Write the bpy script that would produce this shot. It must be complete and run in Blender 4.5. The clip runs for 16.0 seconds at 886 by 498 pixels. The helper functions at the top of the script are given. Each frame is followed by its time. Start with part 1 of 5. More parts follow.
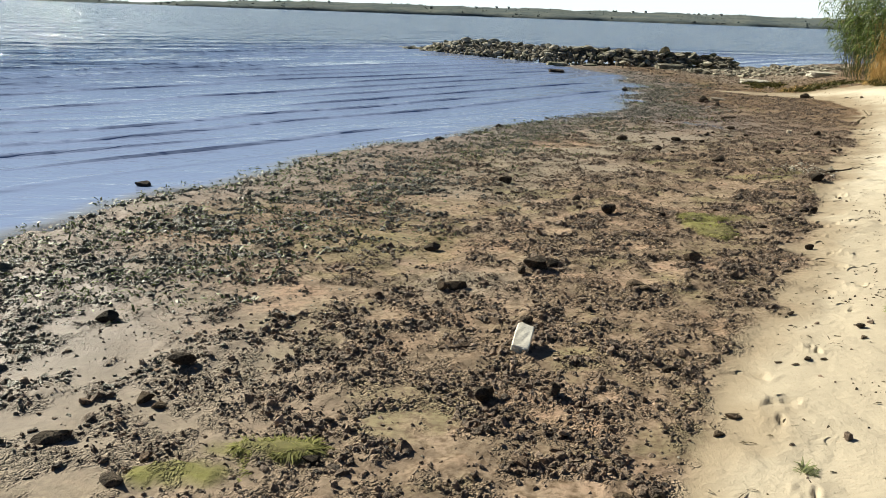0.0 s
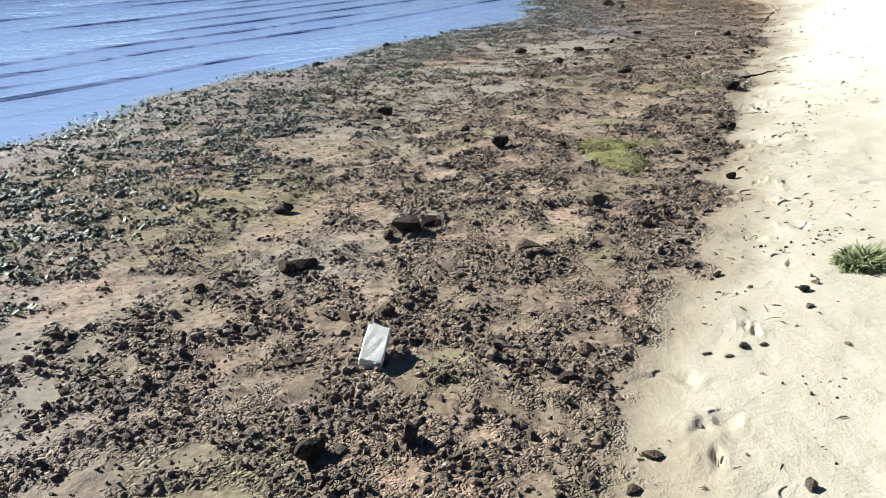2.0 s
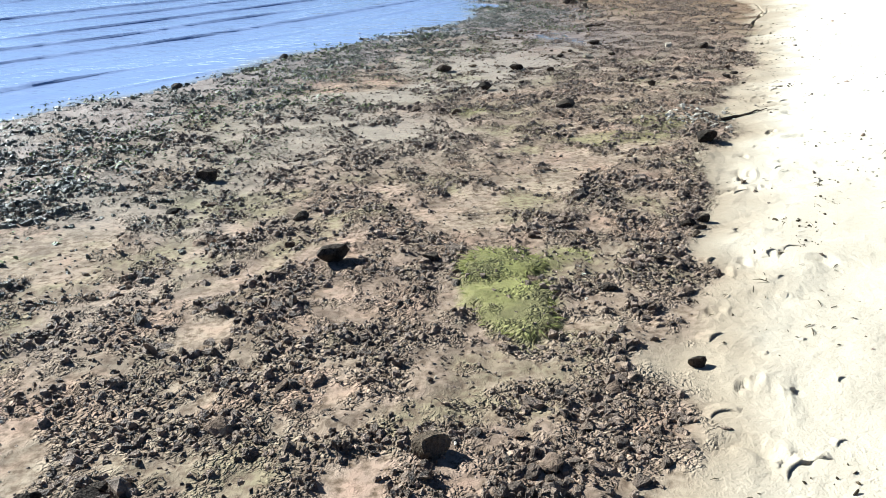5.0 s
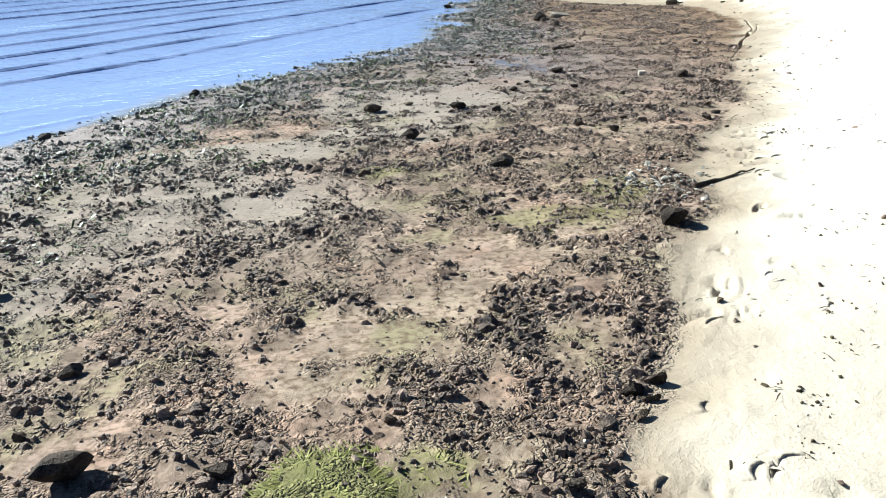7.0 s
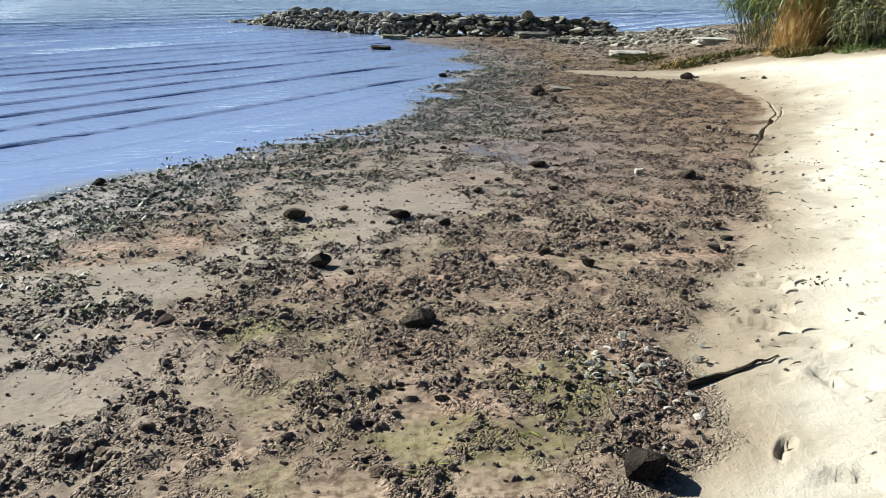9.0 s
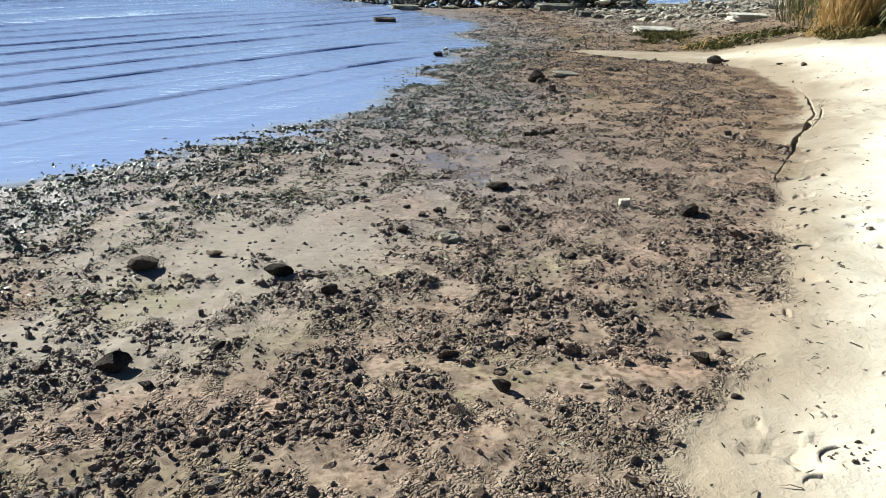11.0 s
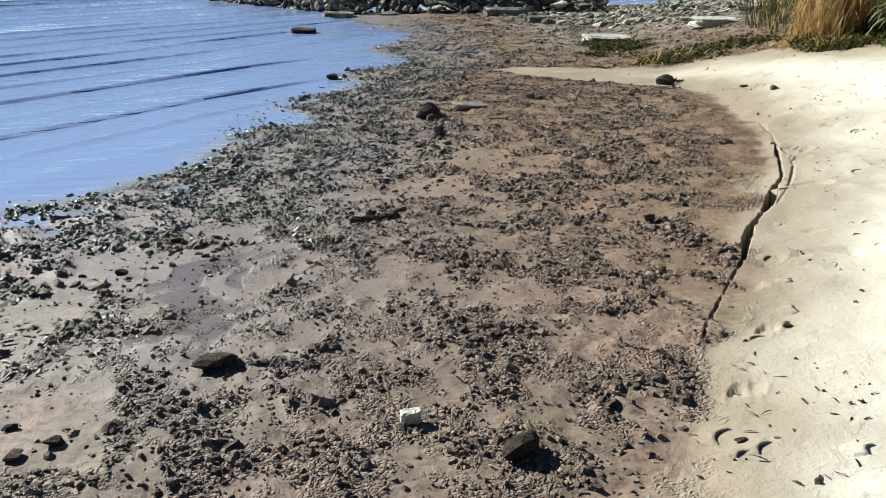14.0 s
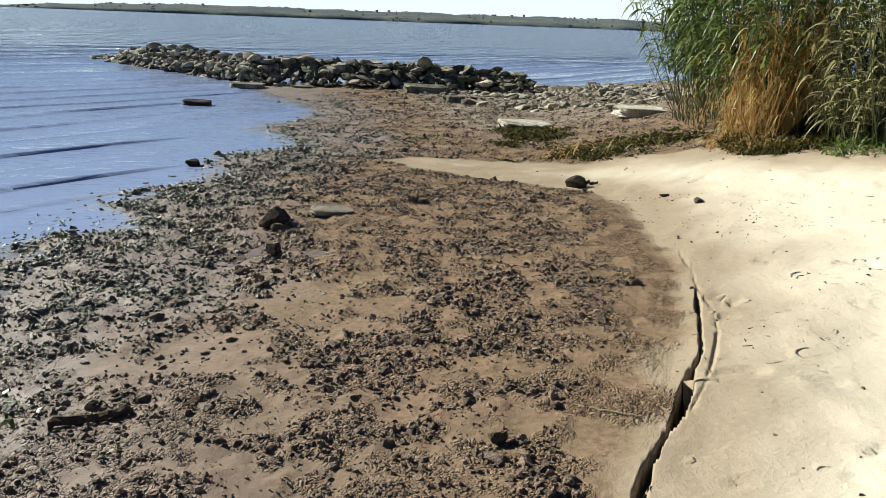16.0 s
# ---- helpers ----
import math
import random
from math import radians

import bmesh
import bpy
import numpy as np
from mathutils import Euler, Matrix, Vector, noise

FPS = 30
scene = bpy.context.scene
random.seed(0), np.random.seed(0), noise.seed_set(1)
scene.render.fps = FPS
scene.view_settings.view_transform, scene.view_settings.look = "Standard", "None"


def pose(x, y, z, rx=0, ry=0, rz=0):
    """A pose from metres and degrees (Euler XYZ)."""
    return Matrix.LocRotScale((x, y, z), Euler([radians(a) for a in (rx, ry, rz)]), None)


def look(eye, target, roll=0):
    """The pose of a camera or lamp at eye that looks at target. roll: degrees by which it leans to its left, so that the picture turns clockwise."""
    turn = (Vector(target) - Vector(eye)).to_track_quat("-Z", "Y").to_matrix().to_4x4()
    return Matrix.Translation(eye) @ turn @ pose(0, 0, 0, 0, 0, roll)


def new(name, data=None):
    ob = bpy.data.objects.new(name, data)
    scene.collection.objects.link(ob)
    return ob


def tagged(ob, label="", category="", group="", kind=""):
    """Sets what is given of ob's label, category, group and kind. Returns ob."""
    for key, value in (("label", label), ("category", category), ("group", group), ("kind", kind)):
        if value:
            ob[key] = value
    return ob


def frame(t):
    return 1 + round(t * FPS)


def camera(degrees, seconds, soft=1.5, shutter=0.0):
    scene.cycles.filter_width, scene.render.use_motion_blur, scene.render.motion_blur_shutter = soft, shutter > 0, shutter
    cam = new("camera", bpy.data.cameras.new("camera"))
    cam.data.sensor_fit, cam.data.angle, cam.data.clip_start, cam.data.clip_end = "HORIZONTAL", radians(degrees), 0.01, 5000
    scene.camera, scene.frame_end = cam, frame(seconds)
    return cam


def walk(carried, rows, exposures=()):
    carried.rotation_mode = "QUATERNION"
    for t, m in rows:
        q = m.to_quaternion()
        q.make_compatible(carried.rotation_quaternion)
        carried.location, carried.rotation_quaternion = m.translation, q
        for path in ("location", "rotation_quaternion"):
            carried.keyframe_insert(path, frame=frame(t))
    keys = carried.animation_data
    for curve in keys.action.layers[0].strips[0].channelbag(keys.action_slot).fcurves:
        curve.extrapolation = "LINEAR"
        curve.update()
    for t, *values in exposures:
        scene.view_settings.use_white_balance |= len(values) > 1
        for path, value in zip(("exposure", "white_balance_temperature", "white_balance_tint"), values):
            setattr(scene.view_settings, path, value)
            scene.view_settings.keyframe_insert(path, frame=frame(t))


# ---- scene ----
cam = camera(56.4, 16.0, soft=0.8)
METRES, EYE, TILT, LEAN, TURN = 14.151, 1.5, -1.27, -2.2, 0.0
ROWS = [
    (0.0, 0.0, 0.0, 0.0, -0.05, -14.6, 0.21),
    (0.5, 0.005, 0.0084, -0.0036, -1.6, -17.19, 1.14),
    (1.0, 0.0109, 0.0304, -0.0049, -3.47, -19.87, 1.14),
    (1.5, 0.0185, 0.0532, -0.0052, -6.52, -19.83, 2.51),
    (2.0, 0.0292, 0.0793, -0.005, -6.48, -20.44, 2.77),
    (2.5, 0.0393, 0.1093, -0.008, -5.22, -21.51, 1.36),
    (3.0, 0.0512, 0.1375, -0.0093, -5.42, -22.57, 3.33),
    (3.5, 0.0652, 0.1654, -0.0087, -4.34, -23.76, 2.68),
    (4.0, 0.079, 0.1948, -0.0073, -8.37, -21.31, 2.58),
    (6.5, 0.1552, 0.3246, -0.0068, -6.23, -21.38, 1.86),
    (7.0, 0.1675, 0.3516, -0.0071, -8.07, -20.76, 3.09),
    (7.5, 0.1817, 0.3793, -0.006, -6.49, -19.18, 2.27),
    (8.0, 0.1946, 0.4087, -0.0064, -6.62, -17.36, 0.72),
    (8.5, 0.211, 0.4381, -0.0065, -7.48, -16.93, 1.99),
    (9.0, 0.2267, 0.4657, -0.0055, -6.18, -16.84, 2.06),
    (11.5, 0.3072, 0.6119, -0.0042, -3.51, -19.13, 1.6),
    (12.0, 0.3242, 0.644, -0.0046, -5.83, -17.8, 0.1),
    (12.5, 0.3407, 0.6732, -0.0062, -4.74, -17.57, 1.98),
    (13.0, 0.3572, 0.7034, -0.0073, -3.83, -20.11, 1.62),
    (13.5, 0.373, 0.7337, -0.0064, -5.89, -20.28, 2.17),
    (14.0, 0.3919, 0.7626, -0.0058, -4.5, -18.91, 2.62),
    (14.5, 0.4076, 0.7928, -0.0056, -6.56, -16.02, -0.16),
    (15.0, 0.4237, 0.823, -0.0049, -7.18, -14.73, 0.84),
    (15.5, 0.4406, 0.8527, -0.0046, -6.56, -15.68, 0.71),
    (16.0, 0.4567, 0.8846, -0.0035, -7.83, -14.39, 0.28),
]
EXPOSURES = [(0.0, 0.93, 6900, 2), (0.5, 0.99, 6550, 2), (1.0, 1.22, 5900, 2), (2.0, 1.22, 5700, 2), (3.0, 1.26, 5550, 2), (3.5, 1.42, 5500, 2), (4.0, 1.44, 5500, 2), (7.0, 1.50, 5550, 2), (7.5, 1.16, 5600, 2), (8.0, 1.08, 5800, 2), (9.0, 1.05, 5900, 3),
             (11.5, 1.20, 5850, 2), (12.0, 1.06, 5950, 2), (12.5, 1.02, 5900, 2), (13.0, 1.22, 5900, 2), (13.5, 1.30, 5650, 2), (14.0, 0.98, 5800, 3), (14.5, 1.05, 5900, 3), (15.0, 0.97, 6150, 3), (16.0, 0.86, 6400, 3)]
walk(cam, [(t, pose(0, 0, EYE, TILT, LEAN, TURN) @ pose(METRES * x, METRES * y, METRES * z, 90 + pitch, roll, yaw)) for t, x, y, z, yaw, pitch, roll in ROWS], EXPOSURES)

# ---- light ----
SUN_AZ, SUN_EL = -50.0, 31.0      # degrees left of +y, degrees up
world = bpy.data.worlds.new("sky")
scene.world = world
world.use_nodes = True
wn = world.node_tree.nodes
sky = wn.new("ShaderNodeTexSky")
sky.sky_type = "NISHITA"
sky.sun_disc = False
sky.sun_elevation = radians(SUN_EL)
sky.sun_rotation = radians(SUN_AZ)
sky.air_density, sky.dust_density, sky.ozone_density = 1.0, 0.1, 2.5
tint = wn.new("ShaderNodeMix")
tint.data_type, tint.blend_type = "RGBA", "MULTIPLY"
tint.inputs[0].default_value = 1.0
tint.inputs[7].default_value = (0.84, 0.96, 1.18, 1)
world.node_tree.links.new(sky.outputs[0], tint.inputs[6])
world.node_tree.links.new(tint.outputs[2], wn["Background"].inputs[0])
wn["Background"].inputs[1].default_value = 0.022
lamp = bpy.data.lights.new("sun", "SUN")
lamp.energy, lamp.angle, lamp.color = 5.0, radians(0.5), (1.0, 0.94, 0.85)
sun = new("sun", lamp)
sun_dir = Vector((math.sin(radians(SUN_AZ)) * math.cos(radians(SUN_EL)), math.cos(radians(SUN_AZ)) * math.cos(radians(SUN_EL)), math.sin(radians(SUN_EL))))
sun.matrix_world = look(sun_dir * 50, (0, 0, 0))

rng = np.random.default_rng(7)


# ---- small maths ----
def hashed(ix, iy, k):
    h = (ix.astype(np.int64) * 374761393 + iy.astype(np.int64) * 668265263 + k * 1274126177) & 0xFFFFFFFF
    h = ((h ^ (h >> 13)) * 1103515245) & 0xFFFFFFFF
    h = ((h ^ (h >> 16)) * 2246822519) & 0xFFFFFFFF
    return ((h ^ (h >> 15)) & 0xFFFFFF) / float(0xFFFFFF)


def vnoise(x, y, k=0):
    """Smooth noise from 0 to 1."""
    x, y = np.asarray(x, float), np.asarray(y, float)
    ix, iy = np.floor(x), np.floor(y)
    fx, fy = x - ix, y - iy
    fx, fy = fx * fx * fx * (fx * (fx * 6 - 15) + 10), fy * fy * fy * (fy * (fy * 6 - 15) + 10)
    a, b, c, d = hashed(ix, iy, k), hashed(ix + 1, iy, k), hashed(ix, iy + 1, k), hashed(ix + 1, iy + 1, k)
    return (a * (1 - fx) + b * fx) * (1 - fy) + (c * (1 - fx) + d * fx) * fy


def fbm(x, y, size, octaves=3, k=0):
    total, amp, norm = 0.0, 1.0, 0.0
    for o in range(octaves):
        f = 2.03 ** o / size
        total = total + amp * vnoise(np.asarray(x) * f + 17.3 * o, np.asarray(y) * f - 9.1 * o, k + o)
        norm += amp
        amp *= 0.5
    return total / norm


def lumps(x, y, size, k):
    """Domes of random height on a jittered grid, 0 to about 1."""
    x, y = np.asarray(x, float), np.asarray(y, float)
    wx, wy = x / size + (vnoise(x / size * 2.3, y / size * 2.3, k + 5) - 0.5) * 0.55, y / size + (vnoise(x / size * 2.3 + 40, y / size * 2.3, k + 6) - 0.5) * 0.55
    ix, iy = np.floor(wx), np.floor(wy)
    best = np.zeros(wx.shape)
    for ox in (-1, 0, 1):
        for oy in (-1, 0, 1):
            cx, cy = ix + ox, iy + oy
            tall, wide = hashed(cx, cy, k + 2), 0.35 + 0.35 * hashed(cx, cy, k + 3)
            dx, dy = wx - cx - hashed(cx, cy, k), wy - cy - hashed(cx, cy, k + 1)
            q = (dx * dx + dy * dy) / (wide * wide)
            best = np.maximum(best, tall * tall * np.sqrt(np.clip(1 - q * q, 0, 1)))
    return best


def sstep(a, b, v):
    q = np.clip((v - a) / (b - a), 0, 1)
    return q * q * (3 - 2 * q)


def line_dist(x, y, pts, closed=False):
    """Distance to a polyline, and how far along it the nearest point lies."""
    x, y = np.asarray(x, float), np.asarray(y, float)
    best, along, run = np.full(x.shape, 1e9), np.zeros(x.shape), 0.0
    seq = list(zip(pts, list(pts[1:]) + [pts[0]])) if closed else list(zip(pts[:-1], pts[1:]))
    for (ax, ay), (bx, by) in seq:
        dx, dy = bx - ax, by - ay
        ln = math.hypot(dx, dy)
        q = np.clip(((x - ax) * dx + (y - ay) * dy) / (ln * ln), 0, 1)
        dd = np.hypot(x - ax - q * dx, y - ay - q * dy)
        m = dd < best
        best = np.where(m, dd, best)
        along = np.where(m, run + q * ln, along)
        run += ln
    return best, along


def inside(x, y, pts):
    x, y = np.asarray(x, float), np.asarray(y, float)
    odd = np.zeros(x.shape, bool)
    for (ax, ay), (bx, by) in zip(pts, list(pts[1:]) + [pts[0]]):
        if ay == by:
            continue
        odd ^= ((ay > y) != (by > y)) & (x < (bx - ax) * (y - ay) / (by - ay) + ax)
    return odd


def signed(x, y, pts):
    d = line_dist(x, y, pts, True)[0]
    return np.where(inside(x, y, pts), d, -d)


# ---- plan ----
WATER = -0.30
LAND = [(-60, -100), (-16, -14), (-6.5, 0), (-4.3, 3.5), (-3.2, 5.8), (-3.0, 6.6), (-2.75, 7.4), (-2.4, 8.1), (-2.0, 8.6), (-1.45, 10.0), (-0.7, 11.5), (0.2, 12.2),
        (0.7, 12.9), (1.05, 13.6), (1.6, 14.4), (1.85, 15.3), (2.75, 16.2), (3.5, 16.55), (4.1, 16.95), (4.6, 17.8), (4.48, 19.1), (4.6, 20.8),
        (4.95, 21.7), (5.4, 23.0), (6.3, 24.2), (5.8, 26.0), (6.5, 28.2), (6.4, 29.8), (5.8, 31.5), (4.8, 33.6), (6, 35.6), (9, 36.4), (13, 37), (20, 38), (40, 44),
        (120, 80), (400, 100), (400, -200)]
EDGE = [(-5, -8), (-0.6, 0), (0.4, 1.8), (0.87, 2.63), (1.25, 3.4), (1.72, 4.1), (2.06, 4.82), (2.5, 5.6), (2.93, 6.4), (3.5, 7.5), (3.9, 8.2), (4.33, 9.0), (4.6, 9.75),
        (5.36, 10.9), (5.9, 11.9), (6.4, 12.9), (6.95, 13.9), (7.6, 15.1), (8.24, 16.35), (8.75, 17.6), (9.05, 18.9), (9.15, 19.7), (9.0, 20.5), (8.45, 21.1), (7.9, 21.6), (7.3, 22.4)]
SAND = EDGE + [(7.6, 22.9), (8.6, 22.6), (9.9, 22.0), (10.7, 21.7), (11.15, 21.1), (11.5, 20.3), (12.0, 19.7), (14, 18.0), (30, 15), (60, 0), (60, -60), (-30, -60)]
BANK = EDGE[:-5] + [(9.3, 21), (9.5, 23), (9.8, 26), (11, 31), (14, 37), (40, 50), (60, 0), (60, -60), (-30, -60)]
RIFT = [(6.80, 13.65), (6.92, 13.88), (7.2, 14.32), (7.40, 14.62), (7.50, 14.83), (7.61, 15.03), (7.73, 15.20), (7.90, 15.42), (8.11, 15.79), (8.28, 16.04), (8.53, 16.6), (8.70, 17.03)]
SPLIT = [(9.01, 18.00), (8.88, 17.49), (8.71, 17.00), (8.63, 16.65), (8.51, 16.34), (8.30, 15.95), (8.10, 15.63), (7.97, 15.46)]
GAPES = [(1.1, 1.85, 0.021), (1.92, 2.65, 0.026), (2.70, 3.05, 0.012), (3.45, 3.8, 0.014)]   # from, to and half width of the open stretches


def foot_marks():
    """Places, turns and lengths of the footprints in the sand."""
    r = np.random.default_rng(21)
    marks = [(5.02, 9.85, -50, 0.26), (5.3, 10.35, -40, 0.27), (5.05, 9.55, -20, 0.25)]
    for q in np.linspace(0, 1, 60):
        bx, by = 0.87 + 7.88 * q, 2.6 + 15.0 * q
        for off in (0.25, 0.5, 0.8, 1.2, 1.7):
            if r.random() < 0.45:
                marks.append((bx + off * 0.89 + r.normal(0, 0.12), by - 0.46 * off + r.normal(0, 0.15), r.uniform(-90, 60), r.choice((0.09, 0.11, 0.14, 0.18, 0.25)) * r.uniform(0.85, 1.1)))
    return marks


def height(x, y, fine=True):
    """Height of the ground."""
    x, y = np.asarray(x, float), np.asarray(y, float)
    d, db, ds = signed(x, y, LAND), signed(x, y, BANK), signed(x, y, SAND)
    plane = -0.08 + 0.0384 * x - 0.0222 * y
    near = np.clip(plane, WATER + 0.025 * np.clip(d, 0, 2.5), 0.6)
    h = np.where(d > 0, WATER + (near - WATER) * sstep(-0.2, 1.6, d) + 0.03 * np.clip(d, 0, 0.4), WATER + np.maximum(0.06 * d, -1.6))
    flats = sstep(14.5, 16.0, y) * sstep(25.0, 23.0, y) * sstep(1.9, 1.0, d + (fbm(x, y, 1.1, 2, 251) - 0.5) * 1.2) * sstep(-0.3, -0.05, d)
    h = h + (WATER + 0.03 * sstep(-0.1, 0.9, d) - 0.014 + (fbm(x, y, 0.45, 3, 253) - 0.5) * 0.045 - h) * flats * 0.9
    rise = np.where(db > 0, 0.11 * np.clip(db - 0.05, 0, 2.5) + 0.03 * np.clip(db - 2.5, 0, 20), 0) * sstep(0, 3, d)
    h = h + rise * (1 + 0.5 * sstep(15, 19, y) * (1 - sstep(26, 30, y))) + 0.25 * sstep(30, 200, db)
    far = np.exp(-np.maximum(0, np.hypot(x - 4, y - 12) - 25) / 10)
    h = h + far * ((fbm(x, y, 2.2, 2, 5) - 0.5) * 0.05 + (fbm(x, y, 0.55, 3, 9) - 0.5) * 0.02)
    if fine:
        mud = sstep(0.1, -0.15, ds) * far
        sandy = sstep(-0.05, 0.2, ds) * far
        lump = np.maximum(fbm(x, y, 0.2, 2, 31) - 0.5, 0) * 0.045 + lumps(x, y, 0.085, 301) * 0.016 + lumps(x, y, 0.052, 311) * 0.014 + (fbm(x, y, 0.05, 2, 37) - 0.5) * 0.016
        cover = clod_cover(x, y)
        lump = lump * (1 - 0.12 * sstep(12.5, 14.5, y))
        h = h + mud * lump * (0.12 + 0.88 * cover) * sstep(-0.6, 0.2, d) * (1 - 0.9 * pools(x, y)) * (1 - 0.8 * sstep(0.5, 0.85, alga_cover(x, y)))
        h = h + 0.03 * sstep(0.6, 1.0, alga_cover(x, y)) * (0.5 + fbm(x, y, 0.1, 2, 93))
        h = h + sandy * ((fbm(x, y, 0.30, 3, 51) - 0.5) * 0.035 + (fbm(x, y, 0.08, 2, 57) - 0.5) * 0.012 * sstep(0.5, 0.65, fbm(x, y, 0.7, 2, 59)))
        for fx, fy, turn, ln in foot_marks():
            m = (np.abs(x - fx) < 0.45) & (np.abs(y - fy) < 0.45)
            if m.any():
                c, s = math.cos(radians(turn)), math.sin(radians(turn))
                a, b = ((x[m] - fx) * c + (y[m] - fy) * s) / (ln / 2), (-(x[m] - fx) * s + (y[m] - fy) * c) / (ln * 0.28)
                rr = np.sqrt(a * a + b * b) + (fbm(x[m], y[m], 0.06, 2, 71) - 0.5) * 0.5
                h[m] += sandy[m] * (-0.034 * min(1, ln / 0.14) * np.exp(-((rr - 0.75) / 0.32) ** 2) * sstep(-0.3, 0.5, a * 0.4 + b * 0.9) + 0.006 * np.exp(-((rr - 1.3) / 0.25) ** 2))
        dr, al = line_dist(x, y, RIFT)
        wide = 0.002 + 0.003 * sstep(0.9, 1.3, al)
        for a0, a1, half in GAPES:
            q = np.clip((al - a0) / (a1 - a0), 0, 1)
            wide = np.maximum(wide, half * np.sin(np.pi * q) ** 0.7 * (0.8 + 0.4 * vnoise(al * 9, al * 0, 7)))
        h = h - 0.26 * sstep(wide + 0.003, wide * 0.85, dr + 0.012 * (vnoise(x * 31, y * 31, 77) - 0.5)) * np.clip(wide / 0.02, 0, 1) + 0.008 * np.exp(-(dr / 0.10) ** 2)
        d2, a2 = line_dist(x, y, SPLIT)
        h = h - 0.012 * sstep(0.014, 0.002, d2 + 0.02 * (vnoise(a2 * 11, a2 * 0, 17) - 0.4))
    return h


ALGAE = ((-0.85, 2.66, 0.26, 0.12, 1.0), (-0.62, 2.84, 0.26, 0.10, 1.0), (2.24, 6.6, 0.20, 0.42, 0.9), (2.32, 6.95, 0.27, 0.26, 1.0), (2.55, 6.95, 0.2, 0.10, 0.6), (3.6, 9.1, 0.5, 0.22, 0.45), (2.75, 10.34, 0.25, 0.2, 0.6),
         (4.05, 9.5, 0.25, 0.25, 0.5), (-0.4, 6.1, 0.9, 0.8, 0.25), (2.8, 12.0, 0.5, 0.3, 0.3), (1.0, 8.2, 0.5, 0.3, 0.3))


def alga_cover(x, y):
    """Where algae cover the mud: 0 to 1."""
    out = np.zeros_like(x)
    for ax, ay, rx, ry, st in ALGAE:
        m = (np.abs(x - ax) < 3 * rx) & (np.abs(y - ay) < 3 * ry)
        rr = np.sqrt(((x[m] - ax) / rx) ** 2 + ((y[m] - ay) / ry) ** 2) + (fbm(x[m], y[m], 0.22, 3, 91) - 0.5) * 1.3
        out[m] = np.maximum(out[m], st * sstep(1.0, 0.6, rr))
    return out


def pools(x, y):
    """Where a film of water stands on the mud: 0 to 1."""
    n = fbm(x + 0.5 * fbm(x, y, 0.5, 2, 213), y + 0.5 * fbm(x, y, 0.5, 2, 214), 0.42, 3, 211)
    g = np.exp(-(((x - 4.85) / 0.7) ** 2 + ((y - 14.8) / 1.0) ** 2)) + 0.9 * np.exp(-(((x - 6.2) / 0.6) ** 2 + ((y - 18.6) / 0.8) ** 2))
    return 0.9 * sstep(0.56, 0.66, n * 0.6 + g * 0.33)


def silt_cover(x, y):
    """Smooth pale silt in a strip behind the strand: 0 to 1."""
    d = signed(x, y, LAND)
    spit = 0.8 * sstep(8.2, 9.2, x) * sstep(25.0, 26.5, y)
    for sx, sy, rx, ry in ((-1.4, 3.3, 1.0, 1.1), (2.0, 9.9, 0.6, 0.9), (3.5, 12.7, 0.6, 0.8), (0.2, 5.1, 0.4, 0.4)):
        spit = np.maximum(spit, 0.85 * np.exp(-((x - sx) / rx) ** 2 - ((y - sy) / ry) ** 2))
    return spit + (1 - spit) * sstep(0.9, 1.6, d) * sstep(3.6, 2.6, d) * sstep(0.45, 0.6, fbm(x, y, 1.5, 3, 221)) * sstep(15.0, 13.5, y) * (0.75 + 0.25 * sstep(9.0, 11.5, y))


SMOOTH = ((3.5, 12.75, 0.6, 0.65), (4.3, 13.25, 0.4, 0.3), (4.95, 14.6, 0.4, 0.7), (1.9, 9.8, 0.35, 0.35), (1.75, 11.5, 0.4, 0.2), (3.26, 12.6, 0.35, 0.25), (4.8, 10.9, 0.3, 0.35),
          (5.7, 16.6, 0.55, 0.5), (6.9, 18.2, 0.35, 0.25), (0.15, 5.6, 0.3, 0.25), (-1.8, 4.4, 0.3, 0.35), (6.2, 17.2, 0.4, 0.35), (0.05, 7.8, 0.3, 0.3), (2.95, 8.83, 0.35, 0.2))
CROWDED = ((8.0, 18.8, 0.7, 1.0), (8.2, 17.4, 0.35, 0.6), (5.9, 12.6, 0.5, 0.4), (5.1, 11.9, 0.6, 0.35), (1.3, 4.8, 0.4, 0.3), (2.2, 5.6, 0.4, 0.4), (3.6, 8.0, 0.4, 0.5), (4.3, 10.0, 0.4, 0.5),
           (2.75, 11.3, 0.45, 0.6), (3.2, 10.7, 0.4, 0.4), (-0.9, 3.6, 0.5, 0.5), (-0.3, 3.9, 0.4, 0.4), (4.6, 11.4, 0.7, 0.4), (3.8, 11.3, 0.5, 0.4), (5.3, 11.3, 0.4, 0.4), (6.6, 15.0, 0.7, 0.5), (7.2, 16.3, 0.4, 0.6))


def patches(x, y, spots):
    """How far a point lies inside any of the round patches: 0 to 1."""
    wx, wy = x + (fbm(x, y, 0.35, 2, 261) - 0.5) * 0.5, y + (fbm(x, y, 0.35, 2, 263) - 0.5) * 0.5
    out = np.zeros_like(x)
    for cx, cy, rx, ry in spots:
        out = np.maximum(out, np.exp(-(((wx - cx) / rx) ** 2 + ((wy - cy) / ry) ** 2)))
    return out


